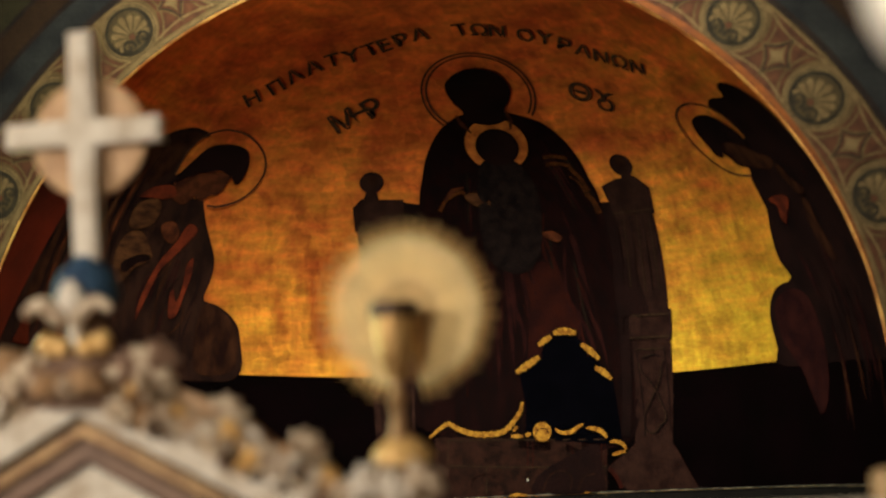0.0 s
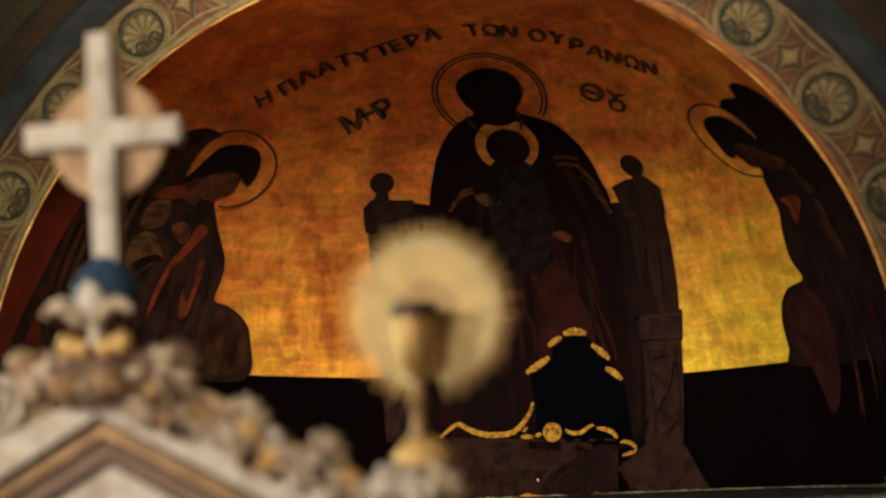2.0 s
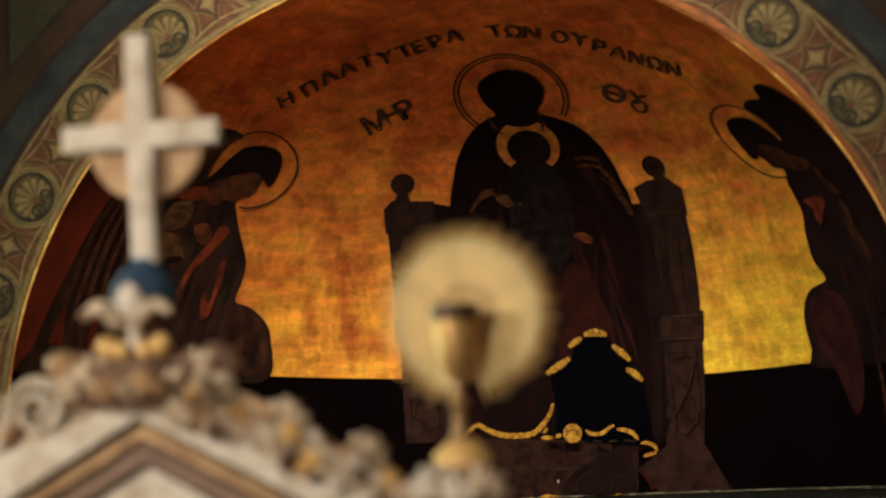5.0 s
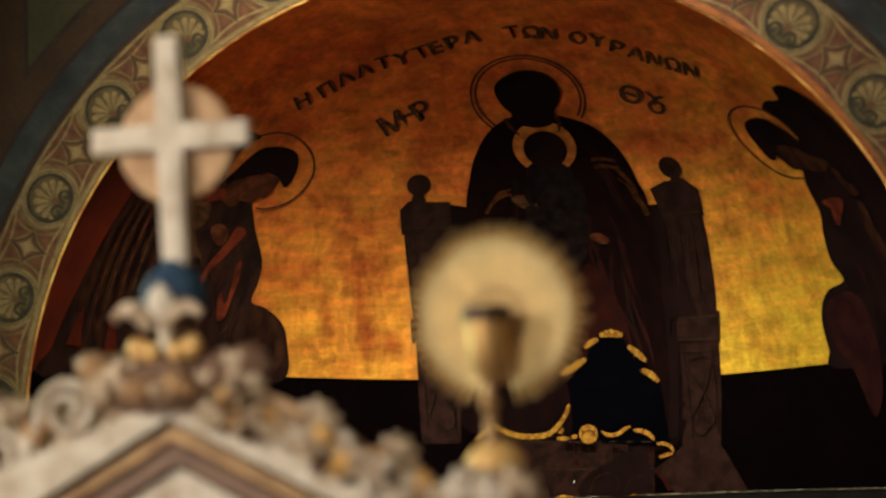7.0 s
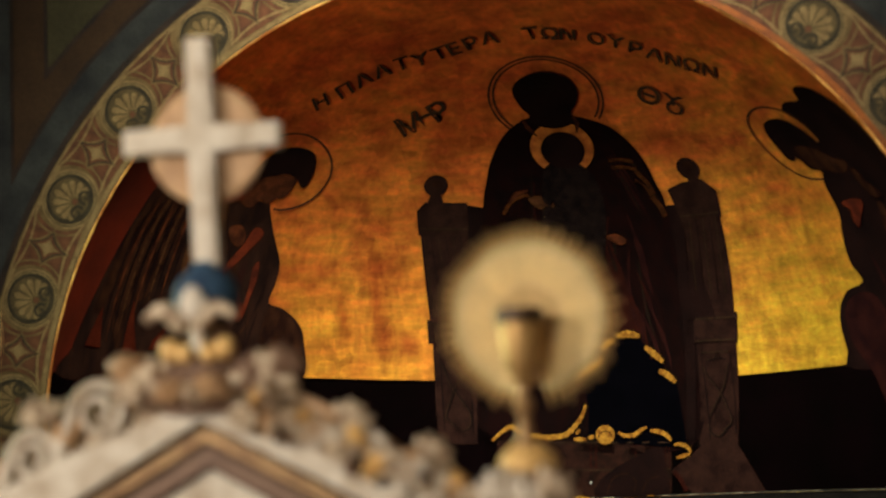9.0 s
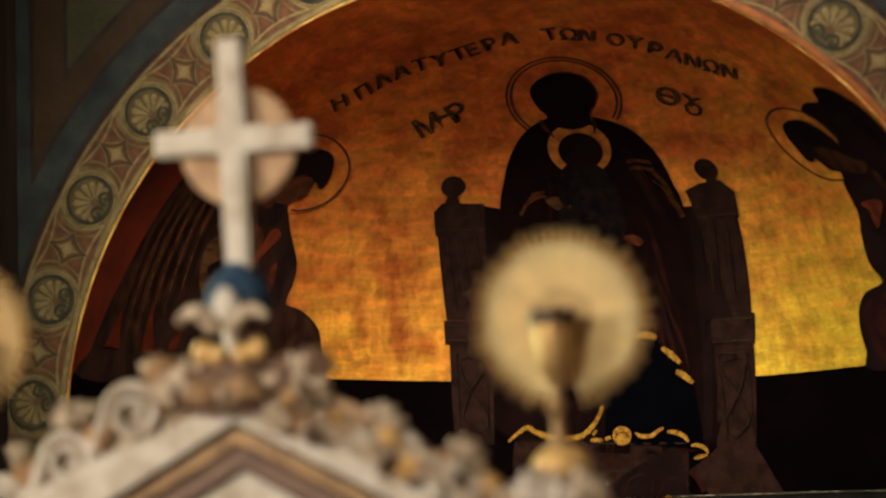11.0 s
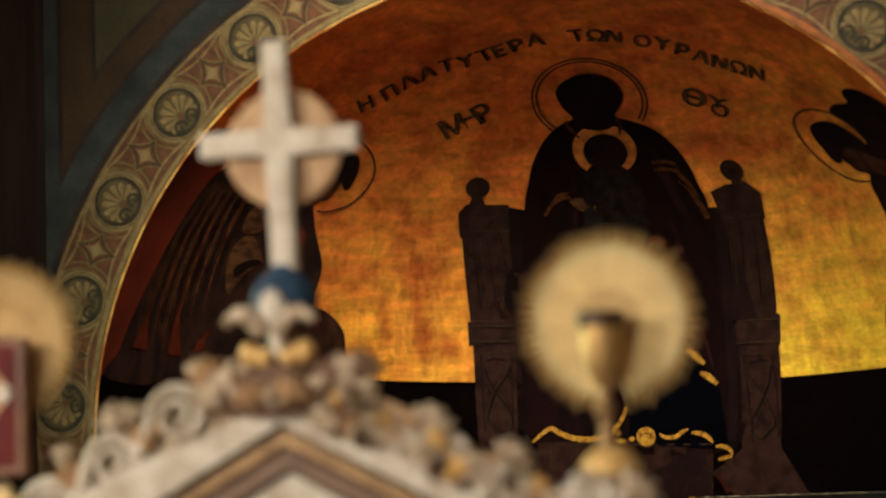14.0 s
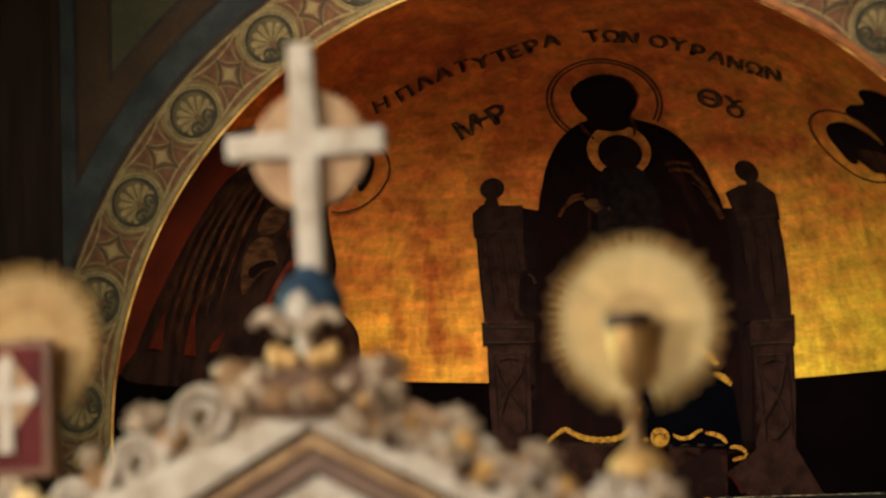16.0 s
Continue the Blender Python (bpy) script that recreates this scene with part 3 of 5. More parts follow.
for s in (-1, 1):
    sp = [(s * waist(z, 0.222), z) for z in zz]
    part("lozenge_scroll", wall_stroke(bmesh.new(), sp, [0.013] * 17, -0.0125), BAND, lozenge)
    sp = [(-0.2 + 0.4 * k / 14, s * (0.158 - 0.035 * math.sin(math.pi * k / 14))) for k in range(15)]
    part("lozenge_scroll", wall_stroke(bmesh.new(), sp, [0.014] * 15, -0.0127), BAND_LIGHT, lozenge)

R_ROS, STEP, FIRST = 2.795, 12.81, 124.0


def on_arch(a, inward=0.0):
    return Matrix.Translation((R_ROS * math.cos(radians(a)), 0, SPRING + R_ROS * math.sin(radians(a)))) @ Matrix.Rotation(radians(180 - a), 4, "Y")


first = True
for k in range(-4, 10):
    a = FIRST - STEP * k
    m = on_arch(a) @ Matrix.Rotation(radians(0 if k > -4 else -35), 4, "Y")
    if first:
        roundel.matrix_basis, first = m, False
    else:
        copy_thing(roundel, m)
first = True
for k in range(-4, 11):
    m = on_arch(FIRST - STEP * (k - 0.5)) @ Matrix.Rotation(radians(90), 4, "Y")
    if first:
        lozenge.matrix_basis, first = m, False
    else:
        copy_thing(lozenge, m)

# ---------------------------------------------------------------- mural on the gold ground
mural = thing("apse_mural", "dark painted figures and throne silhouettes on gold leaf", "mural")
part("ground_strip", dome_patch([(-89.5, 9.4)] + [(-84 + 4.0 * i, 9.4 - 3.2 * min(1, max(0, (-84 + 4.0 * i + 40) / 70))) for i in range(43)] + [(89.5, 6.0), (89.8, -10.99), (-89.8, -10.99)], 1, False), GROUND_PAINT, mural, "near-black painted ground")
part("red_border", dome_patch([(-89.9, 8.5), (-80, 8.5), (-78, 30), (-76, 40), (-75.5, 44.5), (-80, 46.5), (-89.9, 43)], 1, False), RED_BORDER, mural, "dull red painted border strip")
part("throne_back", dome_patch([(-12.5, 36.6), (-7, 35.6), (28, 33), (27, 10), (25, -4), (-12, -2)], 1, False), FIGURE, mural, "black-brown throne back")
part("footstool", dome_patch([(-8.0, -1.3), (19.3, -2.9), (18.8, -10.85), (-9.0, -10.85)], 2, False), STOOL, mural, "dark wood footstool with faint carving")
part("throne_base", dome_patch([(24.3, -3.6), (30.3, -3.8), (34.6, -10.9), (22.4, -10.9), (19.0, -7.5), (19.4, -6.9), (22.5, -5.0)], 3, False), STONE_PAINT, mural, "grey-brown stone base")


def post(name, fields, knob):
    ob = None
    for i, f in enumerate(fields):
        p = part(name if i == 0 else ("post_cap", "post_ledge", "post_foot")[i - 1], dome_patch(f, 2 + (i in (1, 2)), False), STONE_PAINT, mural if ob is None else ob, "grey-brown painted throne post" if i == 0 else "")
        ob = ob or p
    part("post_knob", dome_patch(dome_ring(knob[0], knob[1], 1.85, 20), 3, False), STONE_PAINT, ob)
    part("knob_light", dome_patch(dome_ring(knob[0] + 0.3, knob[1] + 0.35, 0.8, 16), 4, False), WING, ob)
    part("post_neck", dome_patch([(knob[0] - 1.6, knob[1] - 3.2), (knob[0] - 0.9, knob[1] - 1.2), (knob[0] + 0.9, knob[1] - 1.2), (knob[0] + 1.6, knob[1] - 3.2)], 3, False), STONE_PAINT, ob)
    return ob


post("throne_post", [[(-19.8, 31.7), (-11.3, 32.0), (-10.3, 17.8), (-18.0, 17.9)],
                     [(-20.8, 35.7), (-19.3, 37.2), (-11.2, 36.9), (-11.2, 32.0), (-20.2, 31.6)],
                     [(-18.5, 17.9), (-9.9, 17.8), (-9.9, 14.4), (-18.3, 14.1)],
                     [(-17.6, 14.3), (-10.6, 14.4), (-11.1, -1.8), (-17.2, -1.6)]], (-17.3, 40.0))
post("throne_post", [[(27.8, 31.0), (35.4, 30.3), (32.5, 15.3), (25.8, 15.6)],
                     [(27.4, 35.7), (30.8, 36.5), (35.1, 36.4), (37.0, 34.2), (35.8, 30.1), (27.8, 31.0)],
                     [(25.6, 16.4), (33.1, 15.6), (32.1, 11.0), (24.7, 11.6)],
                     [(25.2, 11.7), (31.8, 11.3), (30.3, -4.0), (23.9, -3.6)]], (33.5, 38.5))
# carved strapwork on the lower panels, and the arm ends
for du, dv, flip in ((0, 0, 1), (42.1, -2.9, -1)):
    def at(pts):
        return smooth_path([((-14.0 + flip * (u + 14.0)) + du, v + dv) for u, v in pts], 5)
    part("panel_frame", dome_stroke(at([(-16.4, 12.8), (-11.4, 13.0)]), 0.22, 4), WOOD_LINE, mural)
    for pts in ([(-16.4, 12.8), (-16.3, 7), (-16.1, 0.6)], [(-11.5, 13.0), (-11.6, 7), (-11.7, 0.0)]):
        part("panel_frame", dome_stroke(at(pts), 0.22, 4), FIGURE, mural)
    for pts in ([(-16.1, 11.1), (-14.9, 7.8), (-13.0, 4.8), (-11.9, 3.0), (-12.0, 0.9), (-13.5, 0.4), (-14.9, 1.6)], [(-11.9, 10.9), (-12.2, 9.4), (-13.9, 7.2), (-15.3, 4.0), (-15.6, 2.3), (-14.3, 1.3)],
                [(-15.6, 11.6), (-14.2, 12.0), (-12.6, 11.7)]):
        part("panel_carving", dome_stroke(at(pts), 0.24, 4), FIGURE, mural)
        part("panel_carving", dome_stroke(at([(u - 0.25 * flip, v + 0.1) for u, v in pts]), 0.14, 4), WOOD_LINE, mural)
part("arm_shadow", dome_patch([(-11.3, 25.9), (-10.0, 26.1), (-9.3, 23.0), (-9.6, 18.5), (-11.2, 18.6), (-12.2, 20.4), (-12.1, 24.1)], 4), FIGURE, mural)
part("arm_carving", dome_patch([(-14.6, 20.8), (-13.8, 21.2), (-13.0, 21.1), (-12.5, 20.4), (-11.2, 18.7), (-13.1, 18.4), (-13.3, 19.8)], 5), FOLD, mural, "dim carved arm end")
part("arm_carving", dome_stroke(smooth_path([(-12.9, 21.0), (-12.6, 19.8), (-11.6, 18.8)]), 0.3, 6), WOOD_LINE, mural)
part("arm_carving", dome_stroke(smooth_path([(-10.6, 25.5), (-9.8, 25.0), (-9.4, 23.9)]), 0.4, 5), WOOD_LINE, mural)
part("arm_shadow", dome_patch([(27.2, 28.2), (26.8, 24.4), (28.6, 23.3), (28.7, 20.3), (29.0, 17.5), (29.2, 15.2), (24.5, 15.2), (23.8, 13.0), (24.9, 12.0), (23.3, -2.8), (21.8, -2.7), (24, 21.5)], 4, False), FIGURE, mural, "black shadow of the throne arm")
for u0, v0 in ((-19.2, 33.6), (34.6, 32.6)):
    for k in range(6):
        part("wood_grain", dome_stroke([(u0 + 1.3 * k * (1 if u0 < 0 else -1), v0 - 2.2), (u0 + 1.3 * k * (1 if u0 < 0 else -1) + (1.7 if u0 < 0 else -2.7), v0 - 14)], [0.12, 0.22], 3), (WOOD_LINE, FIGURE)[k % 2], mural)

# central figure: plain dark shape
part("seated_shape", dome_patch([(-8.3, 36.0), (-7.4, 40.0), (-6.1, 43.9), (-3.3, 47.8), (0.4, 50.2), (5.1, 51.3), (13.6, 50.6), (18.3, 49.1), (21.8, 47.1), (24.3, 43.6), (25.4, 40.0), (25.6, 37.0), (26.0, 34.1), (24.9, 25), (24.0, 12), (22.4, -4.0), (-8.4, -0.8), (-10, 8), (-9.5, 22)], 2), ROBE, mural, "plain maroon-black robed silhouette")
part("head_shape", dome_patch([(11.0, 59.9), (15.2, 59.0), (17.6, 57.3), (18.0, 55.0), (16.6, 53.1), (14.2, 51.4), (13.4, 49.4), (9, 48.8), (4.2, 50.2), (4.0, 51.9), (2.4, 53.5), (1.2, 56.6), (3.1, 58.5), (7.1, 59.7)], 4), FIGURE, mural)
for rad in (8.3, 7.65):
    part("halo_line", dome_stroke(dome_ring(9.4, 54.7, rad, 72, -36, 222), 0.30, 2), INK, mural, "thin dark halo line")
part("small_halo", dome_patch(dome_ring(9.3, 45.2, 4.75, 40), 3, False), HALO_FILL, mural, "ochre-gold halo")
part("small_head_shape", dome_patch(dome_ring(9.4, 44.9, 3.3, 30), 5, False), FIGURE, mural)
part("small_shape", dome_patch([(4.6, 41.8), (8.6, 42.6), (12.8, 41.4), (14.6, 36), (12.5, 27), (8.5, 23.4), (3.0, 26.1), (2.6, 34)], 4), TORSO, mural, "dim grey figured cloth")
part("sleeve_trim", dome_stroke(smooth_path([(-4.6, 34.6), (-2.9, 36.6), (-0.2, 37.6), (0.6, 37.2)]), 0.55, 4), TRIM, mural)
part("hand_shape", dome_patch([(0.4, 36.9), (2.6, 37.3), (5.4, 36.5), (6.6, 35.4), (4.4, 34.9), (2.0, 35.2)], 4), SLEEVE, mural)
part("hand_shape", dome_patch([(13.2, 29.4), (15.2, 29.8), (16.8, 28.6), (15.6, 27.9)], 4), FLESH, mural)
for v0 in (42.0, 40.7):
    part("cuff", dome_stroke(smooth_path([(18.1, v0), (20.4, v0 - 0.1), (23.0, v0 - 0.8)]), 0.62, 4), TRIM, mural, "dull red-brown cuff bands")
for pts, w in (([(22.6, 39.6), (24.0, 37.6), (24.6, 35.4)], 0.7), ([(22.0, 38.2), (23.4, 36.8), (23.9, 35.2)], 0.4), ([(24.0, 35.0), (24.8, 33.6), (25.2, 31.6)], 0.9)):
    part("shoulder_trim", dome_stroke(smooth_path(pts), w, 4), TRIM, mural)
part("robe_fold", dome_patch([(10.5, 24), (14.5, 23.0), (16.5, 14.5), (15.2, 13.8), (12.5, 14.2), (9.0, 10.2), (7.4, 10)], 3), RED_DIM, mural, "dim red fold of cloth")
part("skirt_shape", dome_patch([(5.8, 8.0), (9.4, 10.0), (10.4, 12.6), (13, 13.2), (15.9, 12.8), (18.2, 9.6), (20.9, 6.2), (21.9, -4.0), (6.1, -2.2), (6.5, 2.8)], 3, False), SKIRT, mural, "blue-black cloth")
BOSS = [(8.9 + 1.5 * math.cos(2 * math.pi * k / 24), -1.35 + 1.5 * math.sin(2 * math.pi * k / 24)) for k in range(24)]
for pts, w in (([(5.4, 8.0), (7.4, 9.1), (9.3, 10.2)], [1.0, 1.3, 1.0]), ([(9.4, 12.0), (10.6, 12.7), (11.7, 13.2)], [0.9, 1.1, 0.7]), ([(12.1, 13.7), (14, 13.9), (15.9, 13.4)], [1.3, 1.0, 1.0]),
               ([(16.5, 11.7), (17.8, 10.6), (19.2, 9.2)], [1.0, 1.2, 0.8]), ([(18.3, 7.9), (19.6, 7.2), (20.9, 6.0)], [0.5, 1.2, 0.8]),
               ([(-8.9, -1.4), (-6.8, 0.2), (-5.7, 0.6), (-4.2, -0.3), (-2.0, -1.1), (0.5, -1.3), (2.7, -1.0), (4.3, 0.3), (5.5, 1.9), (6.1, 3.4)], [1.0]),
               ([(3.9, -1.8), (4.9, -1.8), (5.9, -1.9)], [0.75]), ([(6.2, -1.75), (7.1, -1.5)], [0.8]), ([(4.3, -1.0), (5.0, -0.3)], [0.6]),
               ([(11.0, -1.0), (11.9, -1.6), (13.5, -1.6), (14.7, -0.9), (15.6, -0.5)], [0.75]), ([(16.1, -1.1), (17.4, -1.3), (18.7, -1.9), (19.4, -2.8)], [0.85]),
               ([(19.8, -3.4), (20.9, -3.4), (22.0, -3.9), (22.5, -4.7)], [0.75]), ([(20.1, -5.4), (21.2, -5.1), (22.3, -4.9)], [0.7])):
    line_ = smooth_path(pts, 6)
    last = len(line_) - 1
    thick = [0.85 * max(w) * (0.35 + 0.65 * math.sin(math.pi * (i + 0.4) / (last + 0.8)) ** 0.6) * (1 + 0.18 * math.sin(2.3 * i)) for i in range(last + 1)]
    part("gold_hem", dome_stroke(line_, thick, 5), HEM, mural, "gold painted hem")
part("gold_boss", dome_patch(BOSS, 5, False), HEM, mural, "round gold boss")
part("boss_rim", dome_stroke([(8.9 + 1.05 * math.cos(a), -1.75 + 0.95 * math.sin(a)) for a in [math.pi * k / 12 for k in range(13)]], 0.16, 6), TRIM, mural)

# painted folds of the robe, carving on the stool, mouldings on the posts
rnd = random.Random(11)
for k in range(30):
    u0 = rnd.uniform(-6.5, 20)
    v0, drop = rnd.uniform(18, 33), rnd.uniform(8, 20)
    bend = rnd.uniform(-3, 3)
    pts = [(u0 + bend * math.sin(2.2 * t) + (u0 - 7) * 0.12 * t, v0 - drop * t) for t in [j / 7 for j in range(8)]]
    part("robe_fold", dome_stroke(pts, [rnd.uniform(0.25, 0.9) * math.sin(math.pi * (j + 0.6) / 8.2) for j in range(8)], 3), rnd.choice((FOLD, FOLD, FAINT, RED_DIM)), mural)
for k in range(14):
    u0 = rnd.uniform(-5, 22)
    v0 = rnd.uniform(40, 47) - 0.02 * (u0 - 9) ** 2
    pts = [(u0 + (u0 - 8) * 0.25 * t, v0 - 8 * t - 1.5 * t * t) for t in [j / 6 for j in range(7)]]
    part("robe_fold", dome_stroke(pts, [rnd.uniform(0.2, 0.6) * math.sin(math.pi * (j + 0.6) / 7.2) for j in range(7)], 3), rnd.choice((FOLD, FAINT)), mural)
for pts in ([(-6.0, -1.9), (6.5, -2.4), (19.3, -3.0)], [(-6.2, -5.8), (6.3, -6.6), (19.0, -7.0)]):
    part("stool_edge", dome_stroke(smooth_path(pts), 0.22, 3), WOOD_LINE, mural)
for u0, v0, v1 in ((-6.0, -1.9, -5.8), (6.5, -2.5, -7.0), (7.3, -2.5, -7.0), (13.6, -2.8, -7.2), (19.0, -2.9, -6.8), (18.4, -2.9, -6.8), (-0.2, -6.2, -10.4), (12.2, -7.2, -10.6)):
    part("stool_edge", dome_stroke([(u0, v0), (u0 - 0.25, v1)], 0.2, 3), RED_DIM if u0 > 5 else WOOD_LINE, mural)
part("stool_shadow", dome_patch([(17.6, -3.6), (13.6, -4.9), (9.6, -6.8), (7.4, -8.6), (7.6, -10.6), (17.8, -10.7), (18.2, -7.2)], 4), FIGURE, mural, "black shadow under the stool")
for pts in ([(8.6, -10.4), (9.6, -8.2), (11.6, -7.4), (13.2, -8.4), (13.0, -10.2)], [(14.2, -10.4), (15.2, -8.6), (17.2, -8.0)], [(-3.0, -10.2), (-2.4, -7.8), (0.2, -7.2), (2.2, -8.4)]):
    part("stool_carving", dome_stroke(smooth_path(pts), 0.28, 5), STOOL, mural)
part("stool_carving", dome_stroke(smooth_path([(19.5, -7.4), (20.6, -8.8), (21.4, -10.4)]), 0.7, 5), RED_DIM, mural)
part("pale_fleck", dome_stroke([(6.2, -8.3), (6.17, -8.75)], 0.2, 5), FLECK, mural, "small pale fleck")
part("gilt_fragment", dome_patch([(3.1, -10.75), (4.4, -10.45), (5.9, -10.7), (5.9, -10.98), (3.1, -10.98)], 5, False), HEM, mural, "gilt fragment above the sill")
part("gilt_fragment", dome_patch([(15.0, -10.9), (15.5, -10.7), (16.1, -10.8), (16.0, -10.98)], 5, False), HEM, mural)
for u0, u1, v0 in ((-20.2, -11.3, 32.8), (-18.4, -10.0, 17.2), (-18.3, -10.0, 14.8), (27.9, 35.6, 31.2), (25.6, 33.0, 15.2), (24.9, 32.2, 11.9)):
    part("post_moulding", dome_stroke([(u0, v0), (u1, v0 - 0.3)], 0.3, 4), WOOD_LINE, mural)

for pts in ([(2.2, 51.2), (3.0, 49.6), (4.6, 47.8)], [(14.2, 50.9), (14.4, 49.2), (13.6, 47.6)], [(-3.4, 36.4), (-1.6, 38.0), (0.6, 38.4)]):
    part("veil_edge", dome_stroke(pts, [0.3, 0.7, 0.3], 4), FLESH, mural)
for pts in ([(3.5, 56.3), (8.5, 57.2), (13.5, 56.6)], [(4.0, 57.6), (8.8, 58.4), (14.5, 57.4)]):
    part("veil_edge", dome_stroke(pts, [0.2, 0.45, 0.2], 5), FAINT, mural)
# attendant at the niche's north side
side = part("attendant_shape", dome_patch([(-56.1, 36.8), (-50.5, 36.4), (-49.5, 35.3), (-47.8, 32.2), (-45.1, 27.4), (-45.0, 24), (-45.7, 20.8), (-43.1, 19.9), (-40.2, 17.8), (-38.9, 15.0), (-39.2, 8.9), (-50, 8.5), (-86, 8.5), (-84.8, 12.6), (-83.1, 17.3), (-81.0, 23.7), (-79.1, 31.4), (-77.1, 38.2), (-72, 42.6), (-65, 46.0), (-62.0, 47.2), (-58.8, 47.9), (-55.3, 47.5), (-54.2, 46.9), (-56.0, 45.9), (-57.9, 42.8), (-57.8, 39.9)], 2), CLOTH, mural, "plain dark bowed silhouette with wings")
part("wing", dome_patch([(-64, 44), (-70, 42), (-76.3, 37.6), (-78.4, 31.4), (-80.2, 23.7), (-81.4, 18.0), (-79.0, 18.4), (-77.0, 22), (-76.0, 16), (-73.5, 13), (-72.4, 20), (-70.4, 20), (-68.5, 24), (-66.5, 30), (-64.8, 36)], 3), WING, side, "brown folded wing")
part("wing", dome_patch([(-61.5, 46.4), (-58.8, 47.2), (-56.0, 46.9), (-57.2, 45.4), (-58.6, 42.6), (-59.4, 40.4), (-62.0, 38.6), (-63.8, 38.5), (-64.0, 42)], 3), WING, side)
part("head_shape", dome_patch([(-59.5, 38.1), (-56.8, 41.0), (-54.6, 43.9), (-52.6, 45.4), (-48.8, 46.0), (-45.1, 45.5), (-43.4, 44.1), (-43.0, 41.8), (-43.7, 39.7), (-44.6, 39.3), (-46.2, 40.6), (-48.6, 41.4), (-52.7, 40.7), (-55.9, 39.6)], 4), FIGURE, side)
part("face_shape", dome_patch([(-57.2, 38.9), (-53.6, 40.5), (-49.1, 41.2), (-46.1, 41.0), (-46.3, 39.1), (-47.5, 37.4), (-48.9, 37.1), (-50.6, 36.2), (-52.3, 36.7), (-54.1, 35.4), (-57.0, 36.6)], 3), FLESH, side, "dim umber patch")
part("halo_line", dome_stroke(smooth_path([(-58.2, 40.0), (-58.0, 42.6), (-57.2, 45.2), (-54.6, 47.3), (-50.4, 48.3), (-45.2, 47.6), (-40.9, 45.2), (-39.2, 42.0), (-40.4, 38.8), (-43.1, 36.6), (-46.7, 35.5), (-49.0, 35.5)], 6), 0.34, 3), INK, side)
part("collar", dome_patch([(-63.8, 35.9), (-62.0, 37.5), (-57.9, 38.3), (-56.1, 36.8), (-58.3, 36.0), (-61.0, 36.0)], 4), RED_CLOTH, side, "dull red collar")
part("sleeve_shape", dome_patch([(-64.0, 32.6), (-63.2, 35.0), (-59.9, 35.9), (-58.2, 34.7), (-58.6, 32.3), (-60.6, 31.2), (-63.0, 31.0)], 4), SLEEVE, side, "dim olive sleeve")
part("sleeve_shape", dome_patch([(-64.4, 28.4), (-62.9, 30.4), (-60.4, 30.6), (-58.0, 28.5), (-57.0, 26.6), (-59.7, 25.2), (-60.9, 23.6), (-62.6, 21.8), (-64.2, 25.2)], 4), SLEEVE, side)
part("sleeve_fold", dome_patch([(-62.8, 25.6), (-60.4, 27.0), (-58.0, 27.3), (-57.2, 26.6), (-59.6, 25.9), (-61.6, 24.4)], 5), FIGURE, side)
part("hand_shape", dome_patch([(-50.6, 32.4), (-49.5, 31.3), (-51.0, 29.3), (-53.1, 26.9), (-54.9, 24.9), (-55.9, 21.9), (-57.0, 18.9), (-57.6, 17.4), (-57.6, 19.6), (-56.7, 23.0), (-55.3, 26.4), (-53.0, 29.6), (-51.9, 32.0)], 4), RED_CLOTH, side)
part("hand_shape", dome_patch([(-56.9, 32.0), (-54.6, 32.6), (-52.9, 30.8), (-53.8, 29.2), (-55.9, 30.2)], 4), FLESH, side)
part("robe_lining", dome_patch([(-49.0, 27.1), (-48.8, 24.4), (-49.5, 21.4), (-50.3, 18.4), (-51.7, 18.0), (-52.1, 21.3), (-51.6, 22.2), (-50.7, 20.4), (-50.0, 22.9), (-50.0, 25.9)], 4), RED_CLOTH, side, "dull red robe lining")
part("robe_fold", dome_patch([(-45.6, 20.0), (-43.1, 19.4), (-40.6, 17.6), (-39.4, 15.2), (-39.7, 10.2), (-45.1, 9.4), (-46.6, 11.8), (-46.6, 16.2)], 3), WING, side)
for pts in ([(-79.4, 18.6), (-78.0, 13.0), (-81.8, 13.1)], [(-72.5, 20.2), (-69.8, 12.5), (-72.9, 12.6)], [(-64.4, 16.7), (-65.5, 13.4), (-67.3, 13.1), (-66.9, 14.5)]):
    part("red_feather_gap", dome_patch(pts, 4, False), RED_GAP, side)
for k in range(11):
    u0, v0 = -63.5 - 1.25 * k, 43.5 - 0.75 * k
    pts = smooth_path([(u0, v0), (u0 - 1.6, v0 - 8), (u0 - 2.0, v0 - 15), (u0 - 2.2, max(14, v0 - 23))], 4)
    part("feather_line", dome_stroke(pts, [0.45 * math.sin(math.pi * (i + 0.5) / len(pts)) + 0.05 for i in range(len(pts))], 4), (FIGURE, FLESH, FIGURE, SLEEVE)[k % 4], side)
for k in range(16):
    u0 = rnd.uniform(-58, -46.5)
    v0, drop = rnd.uniform(17, 33), rnd.uniform(4, 8)
    pts = smooth_path([(u0, v0), (u0 + rnd.uniform(-1.6, 0.2), v0 - 0.5 * drop), (u0 - rnd.uniform(0.5, 2.2), v0 - drop)], 4)
    part("robe_fold", dome_stroke(pts, [0.4 * math.sin(math.pi * (i + 0.5) / len(pts)) for i in range(len(pts))], 3), rnd.choice((FIGURE, FOLD, WING)), side)
